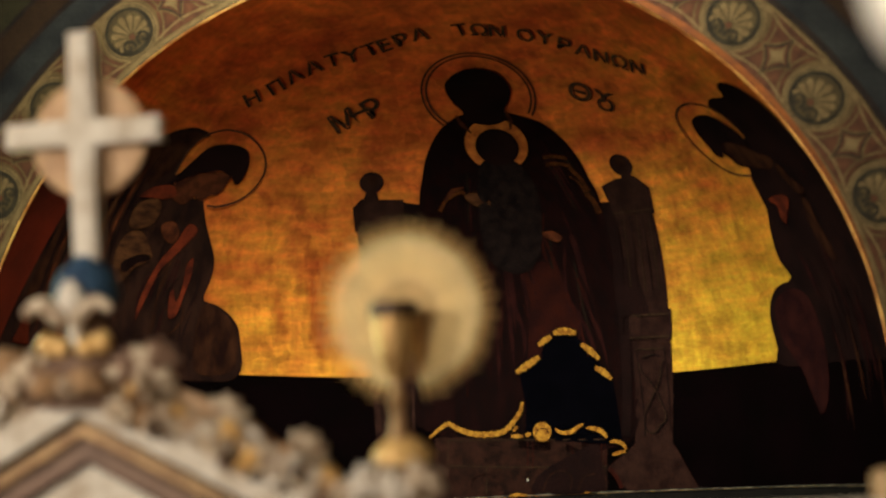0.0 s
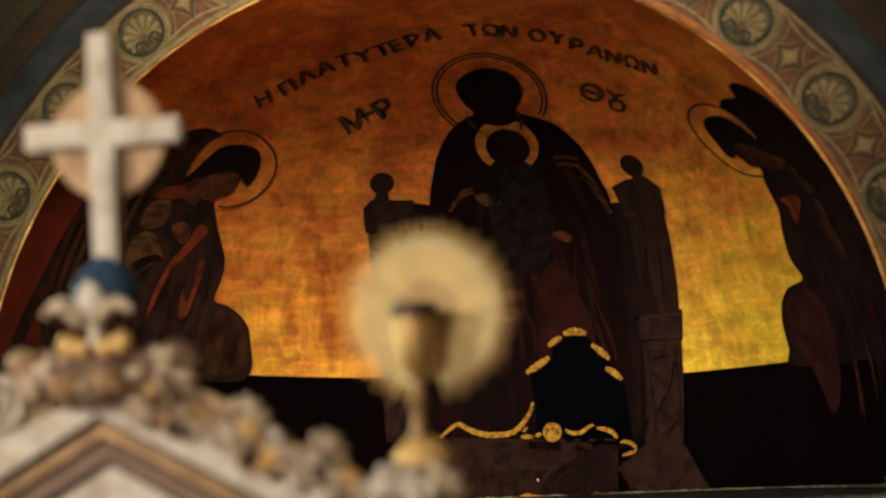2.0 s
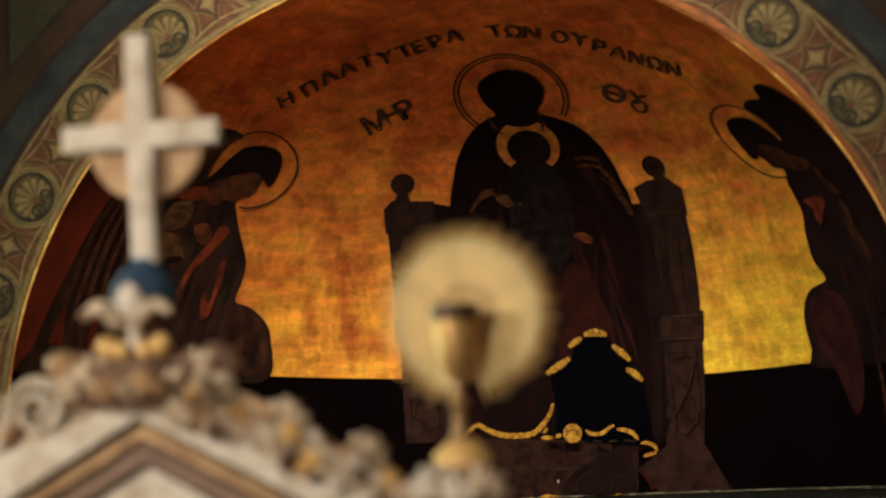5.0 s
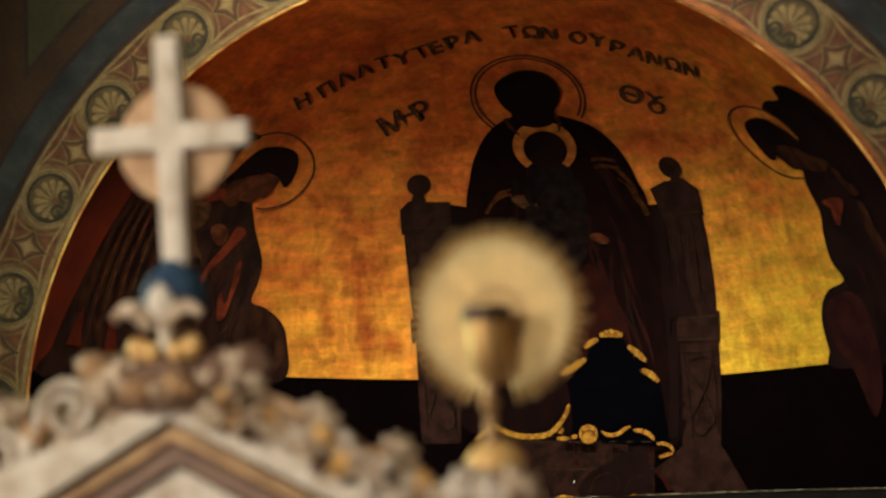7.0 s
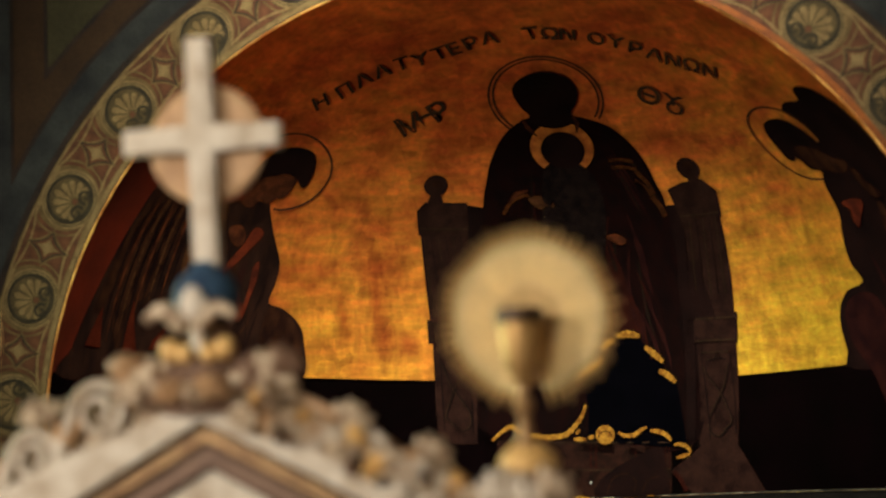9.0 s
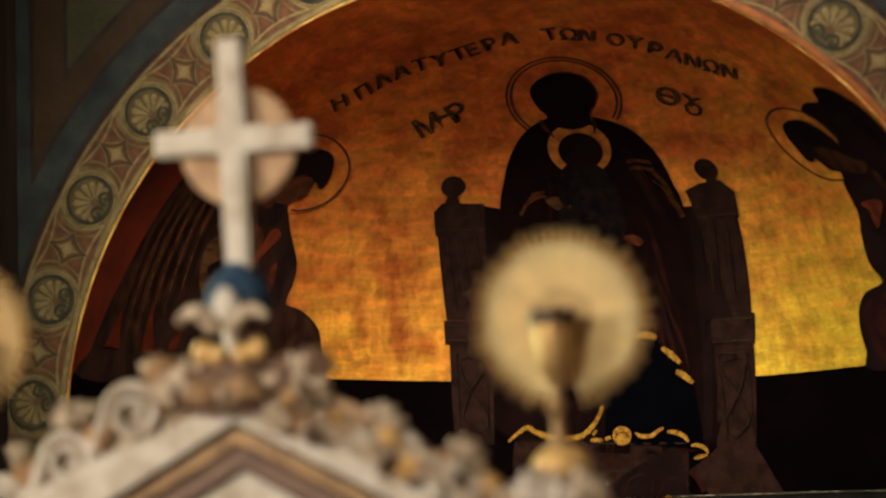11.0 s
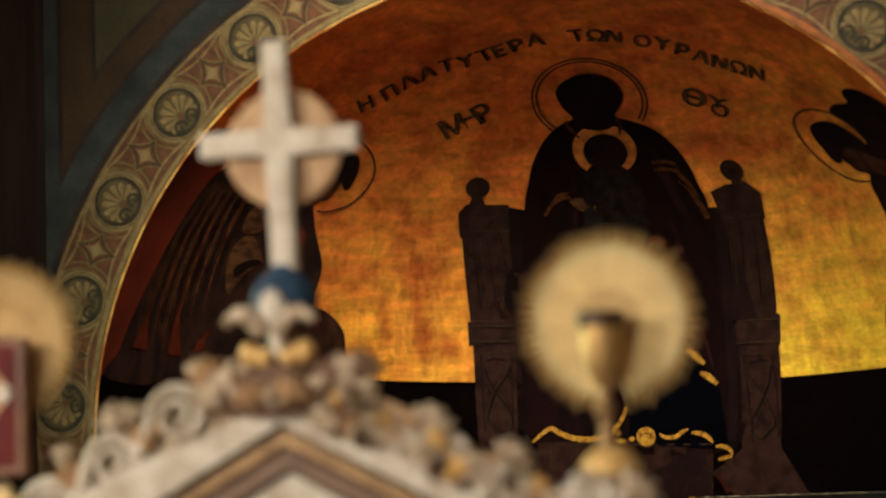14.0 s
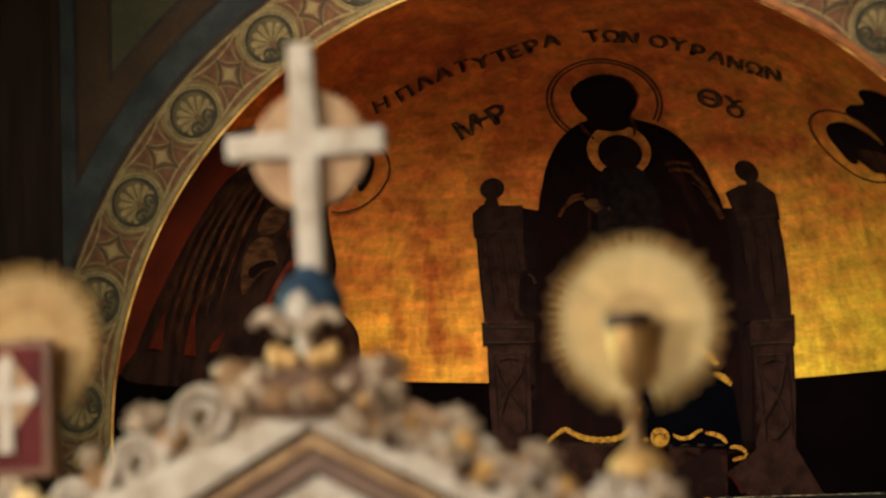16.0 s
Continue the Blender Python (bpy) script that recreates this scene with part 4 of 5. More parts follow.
# attendant at the south side
side = part("attendant_shape", dome_patch([(67.4, 36.7), (66.8, 40.0), (64.6, 42.2), (65.4, 43.2), (68.0, 43.5), (71.2, 42.8), (72.4, 43.0), (73.4, 44.2), (76, 44.4), (79.5, 43.2), (83.0, 40.6), (85.4, 37.4), (87, 32), (88.8, 26), (89.0, 14), (89.0, 4.5), (70, 4.9), (52.8, 5.4), (52.2, 8), (51.9, 11.6), (52.9, 14.3), (55.3, 16.2), (59.4, 17.0), (58.2, 19.5), (58.2, 21.4), (59.0, 24.0), (60.6, 26.6), (60.9, 29.0), (61.2, 31.2), (62.4, 32.8), (60.3, 33.6), (59.3, 34.9), (58.4, 36.5), (62, 37)], 2, True, 3), FIGURE, mural, "plain dark bowed silhouette with wings")
part("head_shape", dome_patch([(56.8, 41.9), (59.5, 42.3), (62.8, 41.6), (65.5, 39.4), (67.4, 36.5), (66.3, 35.7), (62.3, 37.2), (59.6, 37.3), (58.2, 35.6), (56.5, 36.1), (56.0, 38.0), (55.8, 40.2)], 4), FIGURE, side)
part("face_shape", dome_patch([(58.9, 37.5), (62.5, 37.3), (65.6, 35.9), (67.5, 34.2), (71.1, 32.8), (68.7, 31.6), (64.4, 32.6), (61.6, 33.6), (60.0, 34.9), (58.8, 36.3)], 3), WING, side, "dim umber patch")
part("shoulder_shape", dome_patch([(71.2, 31.8), (72.8, 30.9), (73.1, 29.4), (75.6, 27.7), (75.1, 26.8), (72.3, 27.4), (71.3, 29.0), (70.6, 30.6)], 4), WING, side)
part("sleeve_shape", dome_patch([(73.3, 26.5), (74.4, 25.2), (74.0, 22.6), (75.1, 18.6), (74.1, 17.4), (71.9, 19.2), (71.2, 22.0), (71.6, 24.4)], 4), WING, side, "dim brown sleeve")
part("hand_shape", dome_patch([(62.7, 28.0), (66.2, 28.1), (68.6, 27.2), (66.2, 25.5), (64.2, 24.2), (63.6, 25.3), (64.2, 26.8)], 4), RED_CLOTH, side)
part("halo_line", dome_stroke(smooth_path([(67.9, 37.4), (67.3, 39.4), (66.0, 41.6), (63.6, 43.2), (59.8, 44.4), (55.9, 44.3), (53.4, 43.1), (52.4, 40.6), (52.9, 38.0), (54.4, 35.5), (56.4, 33.6), (58.9, 32.4), (61.8, 31.8)], 5), 0.34, 3), INK, side)
part("robe_fold", dome_patch([(54.6, 14.6), (58.5, 15.6), (62, 14.2), (63.5, 9), (63.0, 2), (60.5, -1.5), (57, 4.5), (54.0, 8.5), (53.3, 12)], 3), FOLD, side)
for k in range(18):
    u0 = rnd.uniform(62, 84)
    v0, drop = rnd.uniform(4, 24), rnd.uniform(7, 14)
    pts = smooth_path([(u0, v0), (u0 + rnd.uniform(0, 1.4), v0 - 0.5 * drop), (u0 + rnd.uniform(0.6, 2.4), max(-6, v0 - drop))], 4)
    part("robe_fold", dome_stroke(pts, [0.8 * math.sin(math.pi * (i + 0.5) / len(pts)) for i in range(len(pts))], 4), rnd.choice((FIGURE, FOLD, FIGURE, WING)), side)
# lettering
INSCRIPTION = [("Η", -48.9, 54.3), ("Π", -44.2, 56.9), ("Λ", -40.6, 59.3), ("Α", -36.2, 61.3), ("Τ", -31.0, 63.0), ("Y", -25.3, 64.0), ("Τ", -19.5, 65.4),
               ("Ε", -14.8, 66.3), ("Ρ", -8.8, 67.4), ("Α", -1.7, 68.3), ("Τ", 14.2, 68.2), ("Ω", 20.8, 67.4), ("Ν", 26.5, 66.3), ("Ο", 34.3, 64.1),
               ("Y", 39.4, 62.5), ("Ρ", 43.1, 60.3), ("Α", 46.4, 58.2), ("Ν", 49.5, 56.2), ("Ω", 53.0, 54.3), ("Ν", 56.1, 52.3)]


def letter(char, u, v, high, along, wide=1.0):
    """One painted capital on the dome; high in metres, along: the way of the line, in degrees round and up."""
    data = bpy.data.curves.new("letter", "FONT")
    data.body, data.size, data.align_x, data.align_y, data.offset = char, 1.0, "CENTER", "CENTER", 0.022
    tmp = new("letter_source", data)
    me = bpy.data.meshes.new_from_object(tmp.evaluated_get(bpy.context.evaluated_depsgraph_get()))
    bpy.data.objects.remove(tmp)
    bm = bmesh.new()
    bm.from_mesh(me)
    bpy.data.meshes.remove(me)
    bmesh.ops.remove_doubles(bm, verts=bm.verts, dist=1e-4)
    bmesh.ops.triangulate(bm, faces=bm.faces[:])
    zs, xs = [w.co.y for w in bm.verts], [w.co.x for w in bm.verts]
    mx, mz, k = (max(xs) + min(xs)) / 2, (max(zs) + min(zs)) / 2, high / (max(zs) - min(zs))
    mid = Vector((0, 0, SPRING))
    here = on_dome(u, v)
    out = (here - mid).normalized()
    side = (on_dome(u + 0.05 * along[0], v + 0.05 * along[1]) - here).normalized()
    up = side.cross(out)
    up = up if up.z > 0 else -up
    for w in bm.verts:
        x, z = (w.co.x - mx) * k * wide, (w.co.y - mz) * k
        w.co = mid + (R_DOME - 0.012) * (here + x * side + z * up - mid).normalized()
    return part("letter", bm, INK, mural)


for i, (ch, u, v) in enumerate(INSCRIPTION):
    a, b = INSCRIPTION[max(i - 1, 0)], INSCRIPTION[min(i + 1, len(INSCRIPTION) - 1)]
    letter(ch, u, v, 0.128, (b[1] - a[1], b[2] - a[2]))
letter("Μ", -24.3, 51.2, 0.17, (7.0, 2.9))
letter("Ρ", -17.6, 53.6, 0.17, (7.0, 2.9))
part("letter_bar", dome_stroke([(-22.9, 51.9), (-18.3, 53.5)], 0.6, 3), INK, mural)
letter("Θ", 34.9, 51.7, 0.165, (5.0, -2.6), 1.1)
letter("Ο", 38.7, 48.5, 0.11, (5.0, -2.6), 1.25)
letter("Y", 39.7, 49.9, 0.10, (5.0, -2.6), 1.6)

# ---------------------------------------------------------------- rest of the church
floor = tagged(mesh_object("floor", box(bmesh.new(), -6, 6, -14.2, 3.2, -0.2, 0.0), FLOOR), "dark red floor, out of view", "floor", kind="structure")
bm = bmesh.new()
for x0, x1, y0, y1 in ((-6, -0.5, -14.2, 3.2), (1.1, 6, -14.2, 3.2), (-0.5, 1.1, -14.2, -3.3), (-0.5, 1.1, -1.7, 3.2)):
    box(bm, x0, x1, y0, y1, TOP, TOP + 0.3)
ceiling = tagged(mesh_object("ceiling", bm, CEIL), "dim plaster ceiling with an opening added for the apse lamp", "ceiling", kind="structure")


def wall_with_hole(name, axis, at, thick, span, hole, material):
    """An upright wall along x or y with one unseen lamp opening: (middle, bottom, top, half width)."""
    bm = bmesh.new()
    c, z0, z1, h = hole
    for lo, hi, b, t in ((span[0], c - h, 0, TOP), (c + h, span[1], 0, TOP), (c - h, c + h, 0, z0), (c - h, c + h, z1, TOP)):
        if axis == "y":
            box(bm, at, at + thick, lo, hi, b, t)
        else:
            box(bm, lo, hi, at, at + thick, b, t)
    return tagged(mesh_object(name, bm, material), "painted plaster wall with an unseen opening for a lamp", "wall", kind="structure")


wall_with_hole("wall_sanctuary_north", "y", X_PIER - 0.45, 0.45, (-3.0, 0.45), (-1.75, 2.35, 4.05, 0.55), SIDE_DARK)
tagged(mesh_object("side_pilaster", box(bmesh.new(), X_PIER, X_LEFT, -0.12, -0.002, 3.66, TOP), SIDE_DARK), "wall projection, shade put into its dark colour", "pilaster", kind="structure")
tagged(mesh_object("wall_sanctuary_south", box(bmesh.new(), X_RIGHT, X_RIGHT + 0.45, -3.0, 0.45, 0, TOP), SIDE_DARK), "sanctuary side wall, shade put into its dark colour", "wall", kind="structure")
wall_with_hole("wall_nave_north", "y", -5.45, 0.45, (-14.2, -3.0), (-9.2, 3.45, 6.05, 0.7), NAVE)
tagged(mesh_object("wall_nave_south", box(bmesh.new(), 5.0, 5.45, -14.2, -3.0, 0, TOP), NAVE), "ochre plaster nave wall", "wall", kind="structure")
wall_with_hole("wall_west", "x", -14.2, 0.3, (-5.45, 5.45), (-2.2, 3.3, 5.9, 1.2), NAVE)
for x0, x1 in ((-5.45, X_PIER - 0.45), (X_RIGHT + 0.45, 5.45)):
    tagged(mesh_object("wall_chancel", box(bmesh.new(), x0, x1, -3.0, -2.7, 0, TOP), NAVE), "ochre plaster wall beside the sanctuary", "wall", kind="structure")
# added out of view to keep nave light off the upper wall and crown
tagged(mesh_object("unseen_light_block", box(bmesh.new(), X_PIER - 0.45, X_RIGHT + 0.45, -3.0, -2.7, 4.6, TOP), NAVE), "unseen ochre wall added to shade the upper east wall", "wall", kind="structure")
tagged(mesh_object("wall_behind_apse", box(bmesh.new(), X_PIER - 0.45, X_RIGHT + 0.45, 3.0, 3.2, 0, TOP), NAVE), "plain outer wall behind the niche", "wall", kind="structure")

# ---------------------------------------------------------------- iconostasis
Y0 = -3.3      # front plane of the screen's crest
XC = -0.46     # its middle
screen = thing("iconostasis", "cream and gilt carved wooden icon screen", "icon screen")
bm = box(bmesh.new(), -2.9, 3.25, Y0 + 0.02, Y0 + 0.16, 0.0, 2.16, 0.01)
part("screen_body", bm, DARK_WOOD, screen, "dark brown wooden panelling")
bm = box(bmesh.new(), -2.92, 3.27, Y0 - 0.08, Y0 + 0.2, 2.16, 2.26, 0.015)
part("cornice", bm, WHITE, screen, "cream moulded cornice")


def chevron(apex, thick, half, slope, y0, y1, bevel=0.012):
    """A pair of raking bars meeting at the apex."""
    out = [(XC - half, apex - half * slope), (XC, apex), (XC + half, apex - half * slope), (XC + half, apex - half * slope - thick), (XC, apex - thick), (XC - half, apex - half * slope - thick)]
    bm = prism(bmesh.new(), out, y0, y1)
    bmesh.ops.bevel(bm, geom=bm.edges[:], offset=bevel, segments=2, affect="EDGES", profile=0.5)
    return bm


S = 0.565
out = [(XC - 1.0, 2.36), (XC - 0.5, 2.575), (XC, 2.75), (XC + 0.5, 2.575), (XC + 1.0, 2.36), (XC + 1.0, 2.13), (XC, 2.69), (XC - 1.0, 2.13)]
bm = prism(bmesh.new(), out, Y0 - 0.10, Y0 + 0.12)
bmesh.ops.bevel(bm, geom=bm.edges[:], offset=0.012, segments=2, affect="EDGES", profile=0.5)
part("raking_cornice", bm, WHITE, screen, "cream raking cornice")
part("gilt_moulding", chevron(2.672, 0.055, 0.9, S, Y0 - 0.06, Y0 + 0.10), BRONZE, screen, "gilded moulding")
part("dark_fillet", chevron(2.688, 0.018, 0.9, S, Y0 - 0.07, Y0 + 0.10, 0.003), DARK_LINE, screen)
part("moulding_groove", chevron(2.650, 0.009, 0.9, S, Y0 - 0.064, Y0 + 0.10, 0.002), DARK_WOOD, screen)
part("dark_fillet", chevron(2.617, 0.02, 0.9, S, Y0 - 0.045, Y0 + 0.10, 0.003), DARK_LINE, screen)
part("inner_moulding", chevron(2.597, 0.069, 0.8, S, Y0 - 0.035, Y0 + 0.10), BROWN_PAINT, screen, "mauve-brown inner moulding")
part("dark_fillet", chevron(2.528, 0.02, 0.8, S, Y0 - 0.02, Y0 + 0.10, 0.003), DARK_LINE, screen)
bm = prism(bmesh.new(), [(XC - 0.6, 2.17), (XC + 0.6, 2.17), (XC, 2.51)], Y0 + 0.0, Y0 + 0.1)
part("tympanum", bm, WHITE, screen, "pale grey-cream tympanum")


def volute(cx, cz, r, sense, tail):
    """A carved C-scroll: a bar that curls in on itself, with a leg running down."""
    pts, rad = [], []
    for k in range(9):
        t = k / 8
        pts.append((cx - sense * (r * 1.0 + tail * 0.35 * (1 - t)), Y0 - 0.03, cz - tail * (1 - t)))
        rad.append(0.034 - 0.010 * t)
    for k in range(1, 35):
        t = k / 34
        a = math.pi - t * 3.5 * math.pi
        rr = r * (1 - 0.78 * t)
        pts.append((cx + sense * rr * math.cos(a), Y0 - 0.03 - 0.03 * t, cz + rr * math.sin(a)))
        rad.append(0.024 - 0.011 * t)
    return sweep(bmesh.new(), pts, rad, 1.5, 10)


def leaf(x, z, size, lean, y=Y0 - 0.04, n=5):
    """A small acanthus spray of rounded lobes."""
    bm = bmesh.new()
    for k in range(n):
        a = lean + (k - (n - 1) / 2) * 34
        d = 0.62 * size
        lobe(bm, (x + d * math.sin(radians(a)), y - 0.012 * (n / 2 - abs(k - (n - 1) / 2)), z + d * math.cos(radians(a))), (0.26 * size, 0.03, 0.55 * size), a, 0, 10)
    lobe(bm, (x, y - 0.03, z), (0.3 * size, 0.035, 0.35 * size), lean, 0, 10)
    return bm


random.seed(4)
for dx, z, r, tail in ((0.397, 2.725, 0.112, 0.15), (0.645, 2.57, 0.104, 0.15), (0.90, 2.43, 0.09, 0.12)):
    part("crest_scroll", volute(XC - dx, z, r, 1, tail), WHITE, screen, "cream carved scroll", True)
for dx, z, size, m_ in ((-0.315, 2.855, 0.07, WHITE_WORN), (-0.575, 2.71, 0.065, WHITE_WORN), (-0.84, 2.58, 0.06, WHITE_WORN), (0.26, 2.84, 0.07, TAN)):
    part("crest_bud", leaf(XC + dx, z, size, math.copysign(12, dx), Y0 - 0.03, 3), m_, screen, "rubbed gilt leaf bud", True)
for dx, z, size in ((0.25, 2.76, 0.09), (0.52, 2.63, 0.085), (0.80, 2.50, 0.08)):
    part("crest_leaf", leaf(XC - dx, z, size, -40, Y0 - 0.02, 5), TAN, screen, "carved leaf", True)
    part("crest_leaf", leaf(XC + dx, z, size, 40, Y0 - 0.02, 5), WHITE_WORN, screen, "carved leaf", True)
# carved boards behind the scrolls
bm = prism(bmesh.new(), [(XC - 0.08, 2.70), (XC - 0.10, 2.84), (XC - 0.28, 2.80), (XC - 0.45, 2.76), (XC - 0.56, 2.66), (XC - 0.70, 2.62), (XC - 0.82, 2.52), (XC - 0.98, 2.46), (XC - 0.98, 2.30), (XC - 0.5, 2.56)], Y0 + 0.0, Y0 + 0.05)
part("crest_board", bm, WHITE_WORN, screen, "worn cream backing board")
bm = prism(bmesh.new(), [(XC + 0.08, 2.70), (XC + 0.5, 2.56), (XC + 0.98, 2.28), (XC + 0.98, 2.32), (XC + 0.84, 2.42), (XC + 0.60, 2.62), (XC + 0.36, 2.745), (XC + 0.12, 2.84)], Y0 + 0.0, Y0 + 0.05)
part("crest_board", bm, TAN, screen, "tan backing board")
# foliage between the capital and the first scrolls
for dx, z, size, lean, m_ in ((-0.17, 2.80, 0.10, -8, WHITE_WORN), (-0.235, 2.77, 0.10, -20, WHITE_WORN), (-0.12, 2.76, 0.09, -30, BROWN_PAINT), (-0.27, 2.84, 0.08, -5, TAN), (-0.62, 2.70, 0.08, -10, WHITE_WORN),
                              (0.17, 2.80, 0.10, 12, BROWN_PAINT), (0.235, 2.80, 0.10, 20, WHITE_WORN), (0.12, 2.76, 0.09, 30, WHITE_WORN), (-0.07, 2.75, 0.07, -15, TAN), (0.06, 2.76, 0.07, 18, TAN), (0.0, 2.74, 0.06, 0, WHITE_WORN), (0.29, 2.84, 0.08, 15, BROWN_PAINT)):
    part("crest_leaf", leaf(XC + dx, z, size, lean, Y0 - (0.06 if abs(dx) > 0.1 else 0.17), 5), m_, screen, "carved acanthus leaf", True)
# richer foliage on the south rake: curled tendrils with small leaves between


def curl(x, z, r, sense, y):
    """A small carved tendril that rolls up at its end."""
    pts, rad = [], []
    for k in range(18):
        t = k / 17
        a, rr = math.pi * (1.0 - 2.4 * t), r * (1 - 0.68 * t)
        pts.append((x + sense * rr * math.cos(a), y - 0.02 * t, z + rr * math.sin(a)))
        rad.append(0.30 * r * (1 - 0.45 * t))
    return sweep(bmesh.new(), pts, rad, 1.4, 8)


for k in range(60):
    dx = 0.13 + 0.0145 * k
    z = 2.805 - 0.47 * dx + random.uniform(-0.085, 0.035)
    y = Y0 - 0.07 - random.uniform(0, 0.05)
    # dark brown picks put the shaded gaps between leaves into colour
    m_ = random.choice((WHITE, WHITE_WORN, WHITE_WORN, TAN, BROWN_PAINT, DARK_WOOD, GILT))
    if k % 3 == 0:
        part("crest_tendril", curl(XC + dx, z, random.uniform(0.035, 0.055), random.choice((-1, 1)), y - 0.02), random.choice((WHITE, WHITE_WORN, TAN)), screen, "carved curling tendril", True)
    else:
        part("crest_leaf", leaf(XC + dx, z, random.uniform(0.035, 0.06), random.uniform(-10, 80), y, 5), m_, screen, "carved acanthus leaf", True)

# central cross on its capital
cross = thing("crest_cross", "white cross before a gilt disc on the screen gable", "cross", (XC, Y0, 2.70))


def local(bm, x, y, z):
    bmesh.ops.translate(bm, verts=bm.verts, vec=(-x, -y, -z))
    return bm


def cpart(name, bm, material, label="", smooth=False):
    return part(name, local(bm, XC, Y0, 2.70), material, cross, label, smooth)


def cross_outline(w, top, bottom, arm, mid, flare=1.0):
    h = w / 2
    return [(XC - h * flare, bottom), (XC + h * flare, bottom), (XC + h, mid - h), (XC + arm, mid - h * flare), (XC + arm, mid + h * flare), (XC + h, mid + h), (XC + h * flare, top), (XC - h * flare, top),
            (XC - h, mid + h), (XC - arm, mid + h * flare), (XC - arm, mid - h * flare), (XC - h, mid - h)]


def out_of_true(bm):
    """The old cross leans slightly and its arms sag to the south."""
    for v in bm.verts:
        dx, dz = v.co.x - XC, v.co.z - 3.705
        v.co.x -= 0.020 * dz
        v.co.z -= 0.016 * dx


bm = prism(bmesh.new(), cross_outline(0.083, 4.085, 3.23, 0.300, 3.705, 1.12), Y0 - 0.03, Y0 + 0.03)
bmesh.ops.bevel(bm, geom=bm.edges[:], offset=0.008, segments=2, affect="EDGES", profile=0.5)
out_of_true(bm)
cpart("cross_body", bm, WHITE, "cream cross with rubbed gilt edges")
bm = prism(bmesh.new(), cross_outline(0.057, 4.072, 3.24, 0.288, 3.705, 1.12), Y0 - 0.038, Y0 - 0.03)
bmesh.ops.bevel(bm, geom=bm.edges[:], offset=0.003, segments=1, affect="EDGES")
out_of_true(bm)
cpart("cross_face", bm, WHITE, "white raised face")
bm = lathe(bmesh.new(), [(0.205, -0.012), (0.222, -0.006), (0.222, 0.008), (0.205, 0.016), (0.17, 0.012), (0.02, 0.014)], 0, 0, 40)
bmesh.ops.transform(bm, matrix=pose(XC, Y0 + 0.05, 3.695, 90), verts=bm.verts)
cpart("glory_disc", bm, TAN, "pale gilt disc behind the cross", True)
bm = lathe(bmesh.new(), [(0.035, 3.02), (0.10, 3.05), (0.122, 3.10), (0.118, 3.15), (0.09, 3.20), (0.05, 3.232), (0.045, 3.25)], XC, Y0)
cpart("ball", bm, BLUE, "dark blue ball", True)
bm = lathe(bmesh.new(), [(0.17, 2.70), (0.15, 2.75), (0.13, 2.79), (0.155, 2.84), (0.16, 2.87), (0.09, 2.90), (0.06, 2.96), (0.07, 3.03)], XC, Y0)
cpart("urn", bm, BROWN_PAINT, "mauve-brown turned base", True)
bm = bmesh.new()
lobe(bm, (XC - 0.01, Y0 - 0.13, 3.09), (0.05, 0.03, 0.065))
lobe(bm, (XC, Y0 - 0.10, 3.00), (0.03, 0.03, 0.1))
cpart("capital_leaf", bm, WHITE, "white leaf before the ball", True)
for s in (-1, 1):
    pts = [(XC - 0.03 + s * (0.02 + 0.145 * t), Y0 - 0.11, 3.0 + 0.07 * math.sin(2.6 * t)) for t in [k / 10 for k in range(11)]]
    cpart("capital_leaf", sweep(bmesh.new(), pts, [0.018 + 0.016 * math.sin(math.pi * min(1, 0.25 + k / 12)) for k in range(11)], 1.0), WHITE_WORN, "worn white curling leaf", True)
    bm = bmesh.new()
    lobe(bm, (XC + s * 0.10, Y0 - 0.12, 2.925), (0.042, 0.04, 0.045), s * 25)
    lobe(bm, (XC + s * 0.045, Y0 - 0.13, 2.91), (0.03, 0.035, 0.04))
    cpart("capital_bead", bm, GILT, "gilt carved bead", True)

# ray discs: ridged rays, dished forward towards their tips
RAYS = 60


def ray_mesh(name, material, tip):
    bm = bmesh.new()
    rows = []
    for r, w, ridge in ((0.03, 0.0013, 0.001), (0.12, 0.0050, 0.003), (0.19, 0.0074, 0.005), (0.255, 0.0086, 0.006), (0.28, 0.0074, 0.005), (0.31, 0.0050, 0.003), (tip, 0.0010, 0.001)):
        y = -0.035 * (r / 0.33) ** 1.6
        rows.append([bm.verts.new(c) for c in ((-w, y, r), (0, y - ridge, r), (w, y, r), (0, y + 0.003, r))])
    for a, b in zip(rows, rows[1:]):
        for k in range(4):
            bm.faces.new((a[k], a[(k + 1) % 4], b[(k + 1) % 4], b[k]))
    bm.faces.new(rows[0][::-1])
    bm.faces.new(rows[-1])
    source = mesh_object(name, bm, material)
    source.data.materials.append(GILT)
    source.data.materials.append(GILT_DEEP)
    for face in source.data.polygons:
        face.material_index = 1 if face.center.z > 0.285 else 2 if face.center.z < 0.1 else 0
    data = source.data
    bpy.data.objects.remove(source)
    return data


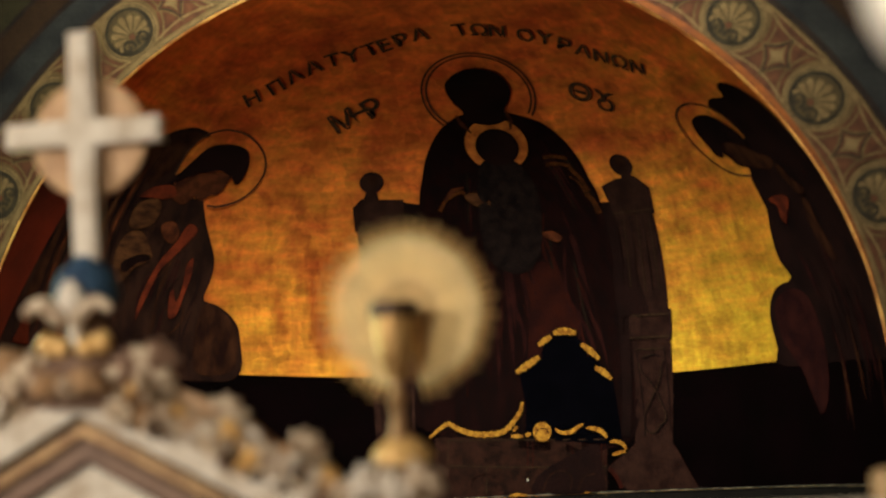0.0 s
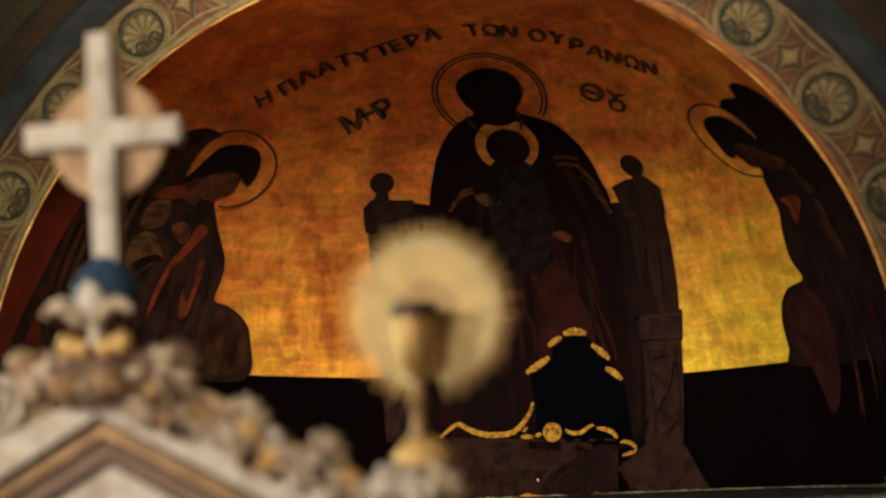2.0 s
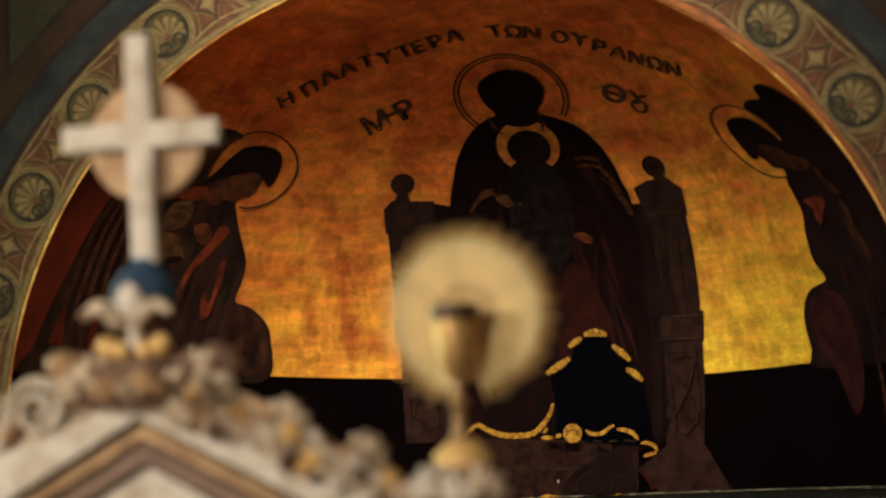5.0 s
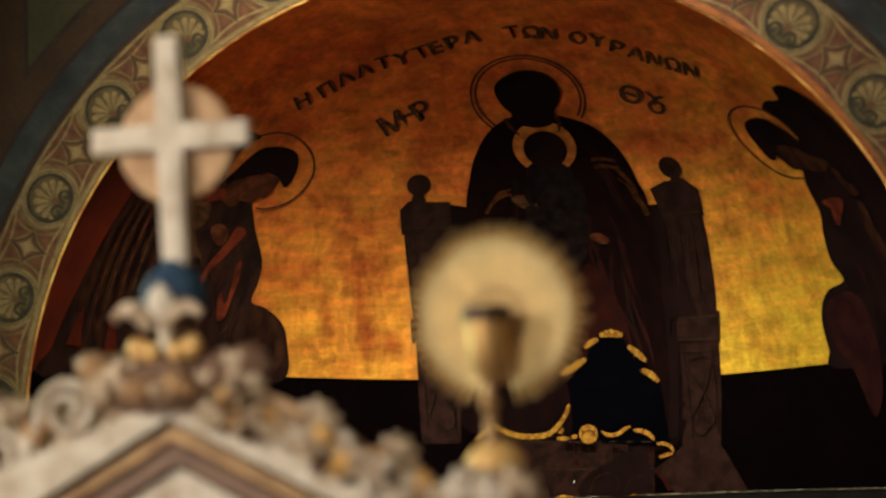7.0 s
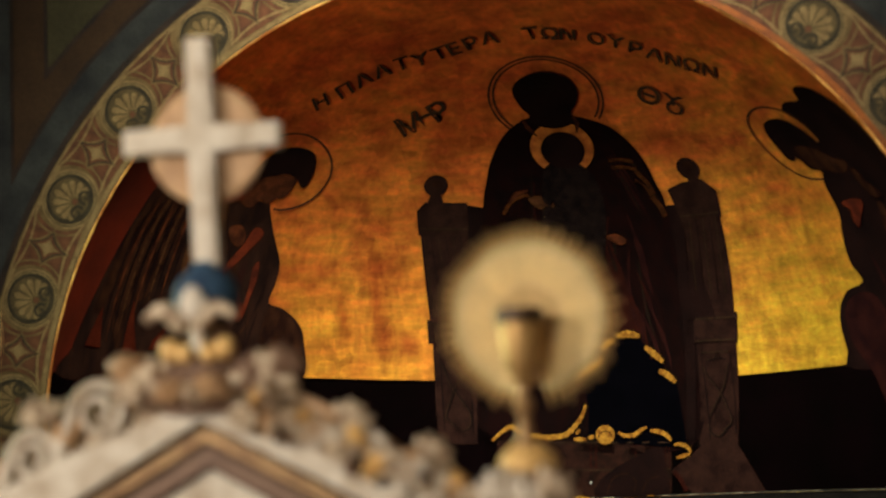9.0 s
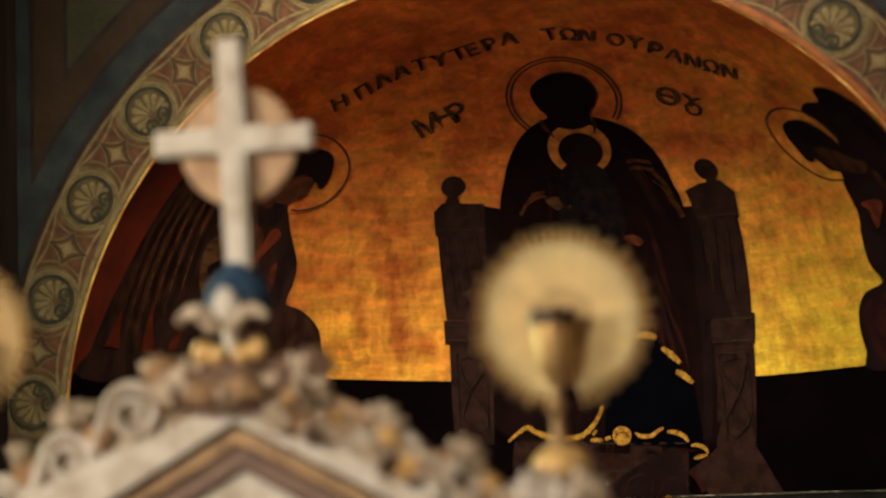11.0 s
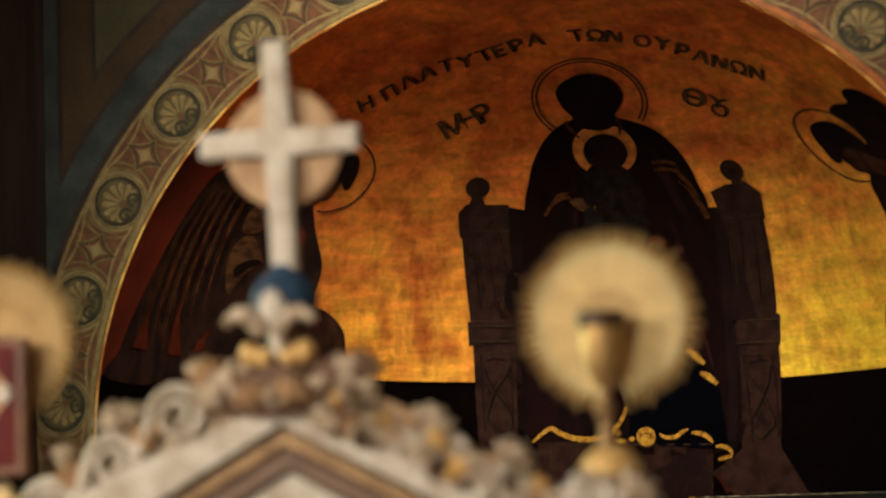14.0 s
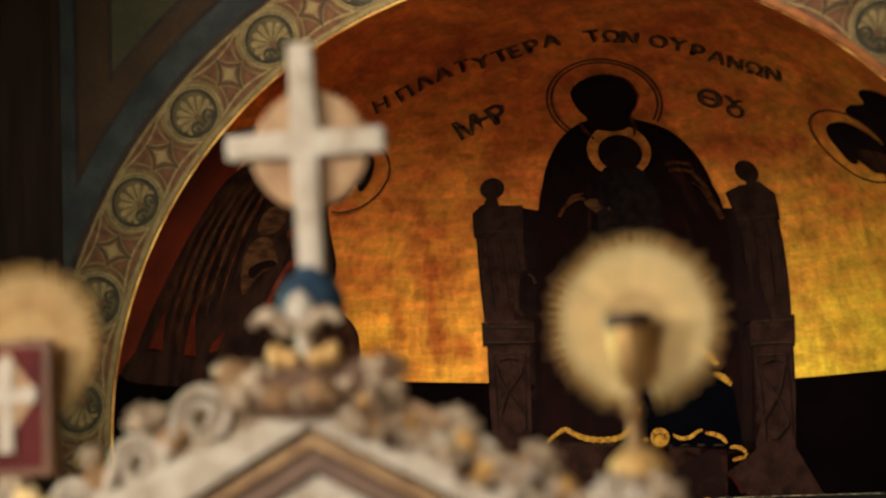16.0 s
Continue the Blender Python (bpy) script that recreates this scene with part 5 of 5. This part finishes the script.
def ray_disc(owner, at, gap, meshes):
    """Sunburst of separate rays round a hub, open downwards."""
    for i in range(RAYS):
        a = 360 * i / RAYS
        if abs(a - 180) < gap:
            continue
        ob = new("ray", meshes[i % 2])
        ob.parent = owner
        ob.matrix_basis = Matrix.Translation(at) @ Matrix.Rotation(radians(a), 4, "Y") @ Matrix.Diagonal((1, 1, 0.975 - 0.04 * random.random(), 1))
    bm = lathe(bmesh.new(), [(0.235, 0.0), (0.24, 0.003), (0.235, 0.006), (0.05, 0.009)], 0, 0, 40)
    bmesh.ops.transform(bm, matrix=Matrix.Translation(Vector(at) + Vector((0, 0.02, 0))) @ pose(0, 0, 0, 90), verts=bm.verts)
    part("backing_disc", bm, BRONZE, owner, "dark bronze backing disc", True)


chal = thing("chalice_finial", "gilt chalice before a sunburst on a carved pedestal", "finial", (0.70, Y0, 2.2))
ray_disc(chal, (0.004, 0.07, 0.782), 9, (ray_mesh("ray", GILT_PALE, 0.350), ray_mesh("ray", GILT_PALE, 0.336)))
bm = lathe(bmesh.new(), [(0.014, 0.535), (0.026, 0.548), (0.046, 0.58), (0.062, 0.635), (0.071, 0.70), (0.074, 0.765), (0.068, 0.765), (0.058, 0.68), (0.036, 0.60), (0.01, 0.575)], -0.016, -0.06)
cup = part("cup", bm, CUP, chal, "gilt tapering cup", True)
bm = lathe(bmesh.new(), [(0.073, 0.748), (0.083, 0.756), (0.086, 0.780), (0.082, 0.800), (0.070, 0.798), (0.068, 0.765)], -0.016, -0.06)
part("lip", bm, LIP, cup, "dark bronze lip", True)
bm = lathe(bmesh.new(), [(0.04, 0.33), (0.026, 0.37), (0.021, 0.44), (0.036, 0.465), (0.022, 0.49), (0.015, 0.54)], -0.014, -0.06)
part("stem", bm, BRONZE, chal, "", True)
bm = lathe(bmesh.new(), [(0.09, 0.245), (0.104, 0.265), (0.102, 0.288), (0.075, 0.318), (0.04, 0.345)], -0.01, -0.04)
part("foot", bm, GILT, chal, "round gilt foot", True)
bm = lathe(bmesh.new(), [(0.10, -0.1), (0.09, 0.02), (0.10, 0.10), (0.13, 0.18), (0.125, 0.21), (0.10, 0.236)], -0.01, -0.04)
part("pedestal", bm, WHITE_WORN, chal, "worn cream pedestal", True)
for s, z in ((-1, 0.17), (1, 0.17), (0, 0.13), (-1, 0.04), (1, 0.04)):
    bm = leaf(-0.01 + 0.075 * s, z, 0.085, 28 * s, -0.16)
    part("pedestal_leaf", bm, WHITE if s <= 0 else WHITE_WORN, chal, "cream carved leaf", True)

book = thing("book_finial", "maroon book with white cross before a sunburst", "finial", (-1.60, Y0, 2.2))
ray_disc(book, (0.0, 0.07, 0.84), 9, (ray_mesh("ray", GILT_DEEP, 0.345), ray_mesh("ray", GILT_DEEP, 0.333)))
bm = box(bmesh.new(), -0.165, 0.165, -0.09, -0.02, 0.34, 0.845, 0.01)
part("book_body", bm, BOOK_EDGE, book, "brown edged book")
bm = box(bmesh.new(), -0.135, 0.135, -0.097, -0.09, 0.37, 0.815, 0.003)
part("book_cover", bm, MAROON, book, "maroon cover")
bm = prism(bmesh.new(), star(0.128, 0.17, 0.46), -0.106, -0.097)
bmesh.ops.translate(bm, verts=bm.verts, vec=(0, 0, 0.64))
part("lozenge_plate", bm, TAN, book, "dull tan lozenge")
bm = prism(bmesh.new(), [(x - XC, z) for x, z in cross_outline(0.044, 0.775, 0.43, 0.118, 0.64, 1.45)], -0.118, -0.1)
bmesh.ops.bevel(bm, geom=bm.edges[:], offset=0.004, segments=2, affect="EDGES")
part("book_cross", bm, WHITE, book, "white cross")
bm = lathe(bmesh.new(), [(0.10, -0.1), (0.09, 0.05), (0.12, 0.15), (0.13, 0.22), (0.10, 0.27), (0.05, 0.34)], 0, -0.04)
part("pedestal", bm, WHITE_WORN, book, "worn cream pedestal", True)
for s in (-1, 0, 1):
    part("pedestal_leaf", leaf(0.09 * s, 0.2, 0.1, 28 * s, -0.15), GILT_PALE if s else WHITE, book, "carved leaf", True)

knob = thing("gilt_finial", "small gilt turned finial on the screen's cornice", "finial", (2.345, Y0, 2.25))
bm = lathe(bmesh.new(), [(0.08, -0.05), (0.10, -0.01), (0.108, 0.04), (0.108, 0.085), (0.095, 0.105), (0.03, 0.115)], 0, 0)
part("finial_body", bm, TAN, knob, "", True)

# hanging globe lamp in the nave
lamp = thing("globe_lamp", "white opal glass globe lamp hanging on a brass rod", "lamp", (2.292, -6.42, 3.115))
bm = bmesh.new()
bmesh.ops.create_uvsphere(bm, u_segments=40, v_segments=24, radius=0.187)
part("globe", bm, OPAL, lamp, "white opal glass globe", True)
part("cap", lathe(bmesh.new(), [(0.07, 0.17), (0.075, 0.19), (0.05, 0.22), (0.015, 0.24)]), BRASS, lamp, "brass cap", True)
part("rod", lathe(bmesh.new(), [(0.008, 0.23), (0.008, TOP - 3.09)], 0, 0, 10), BRASS, lamp)
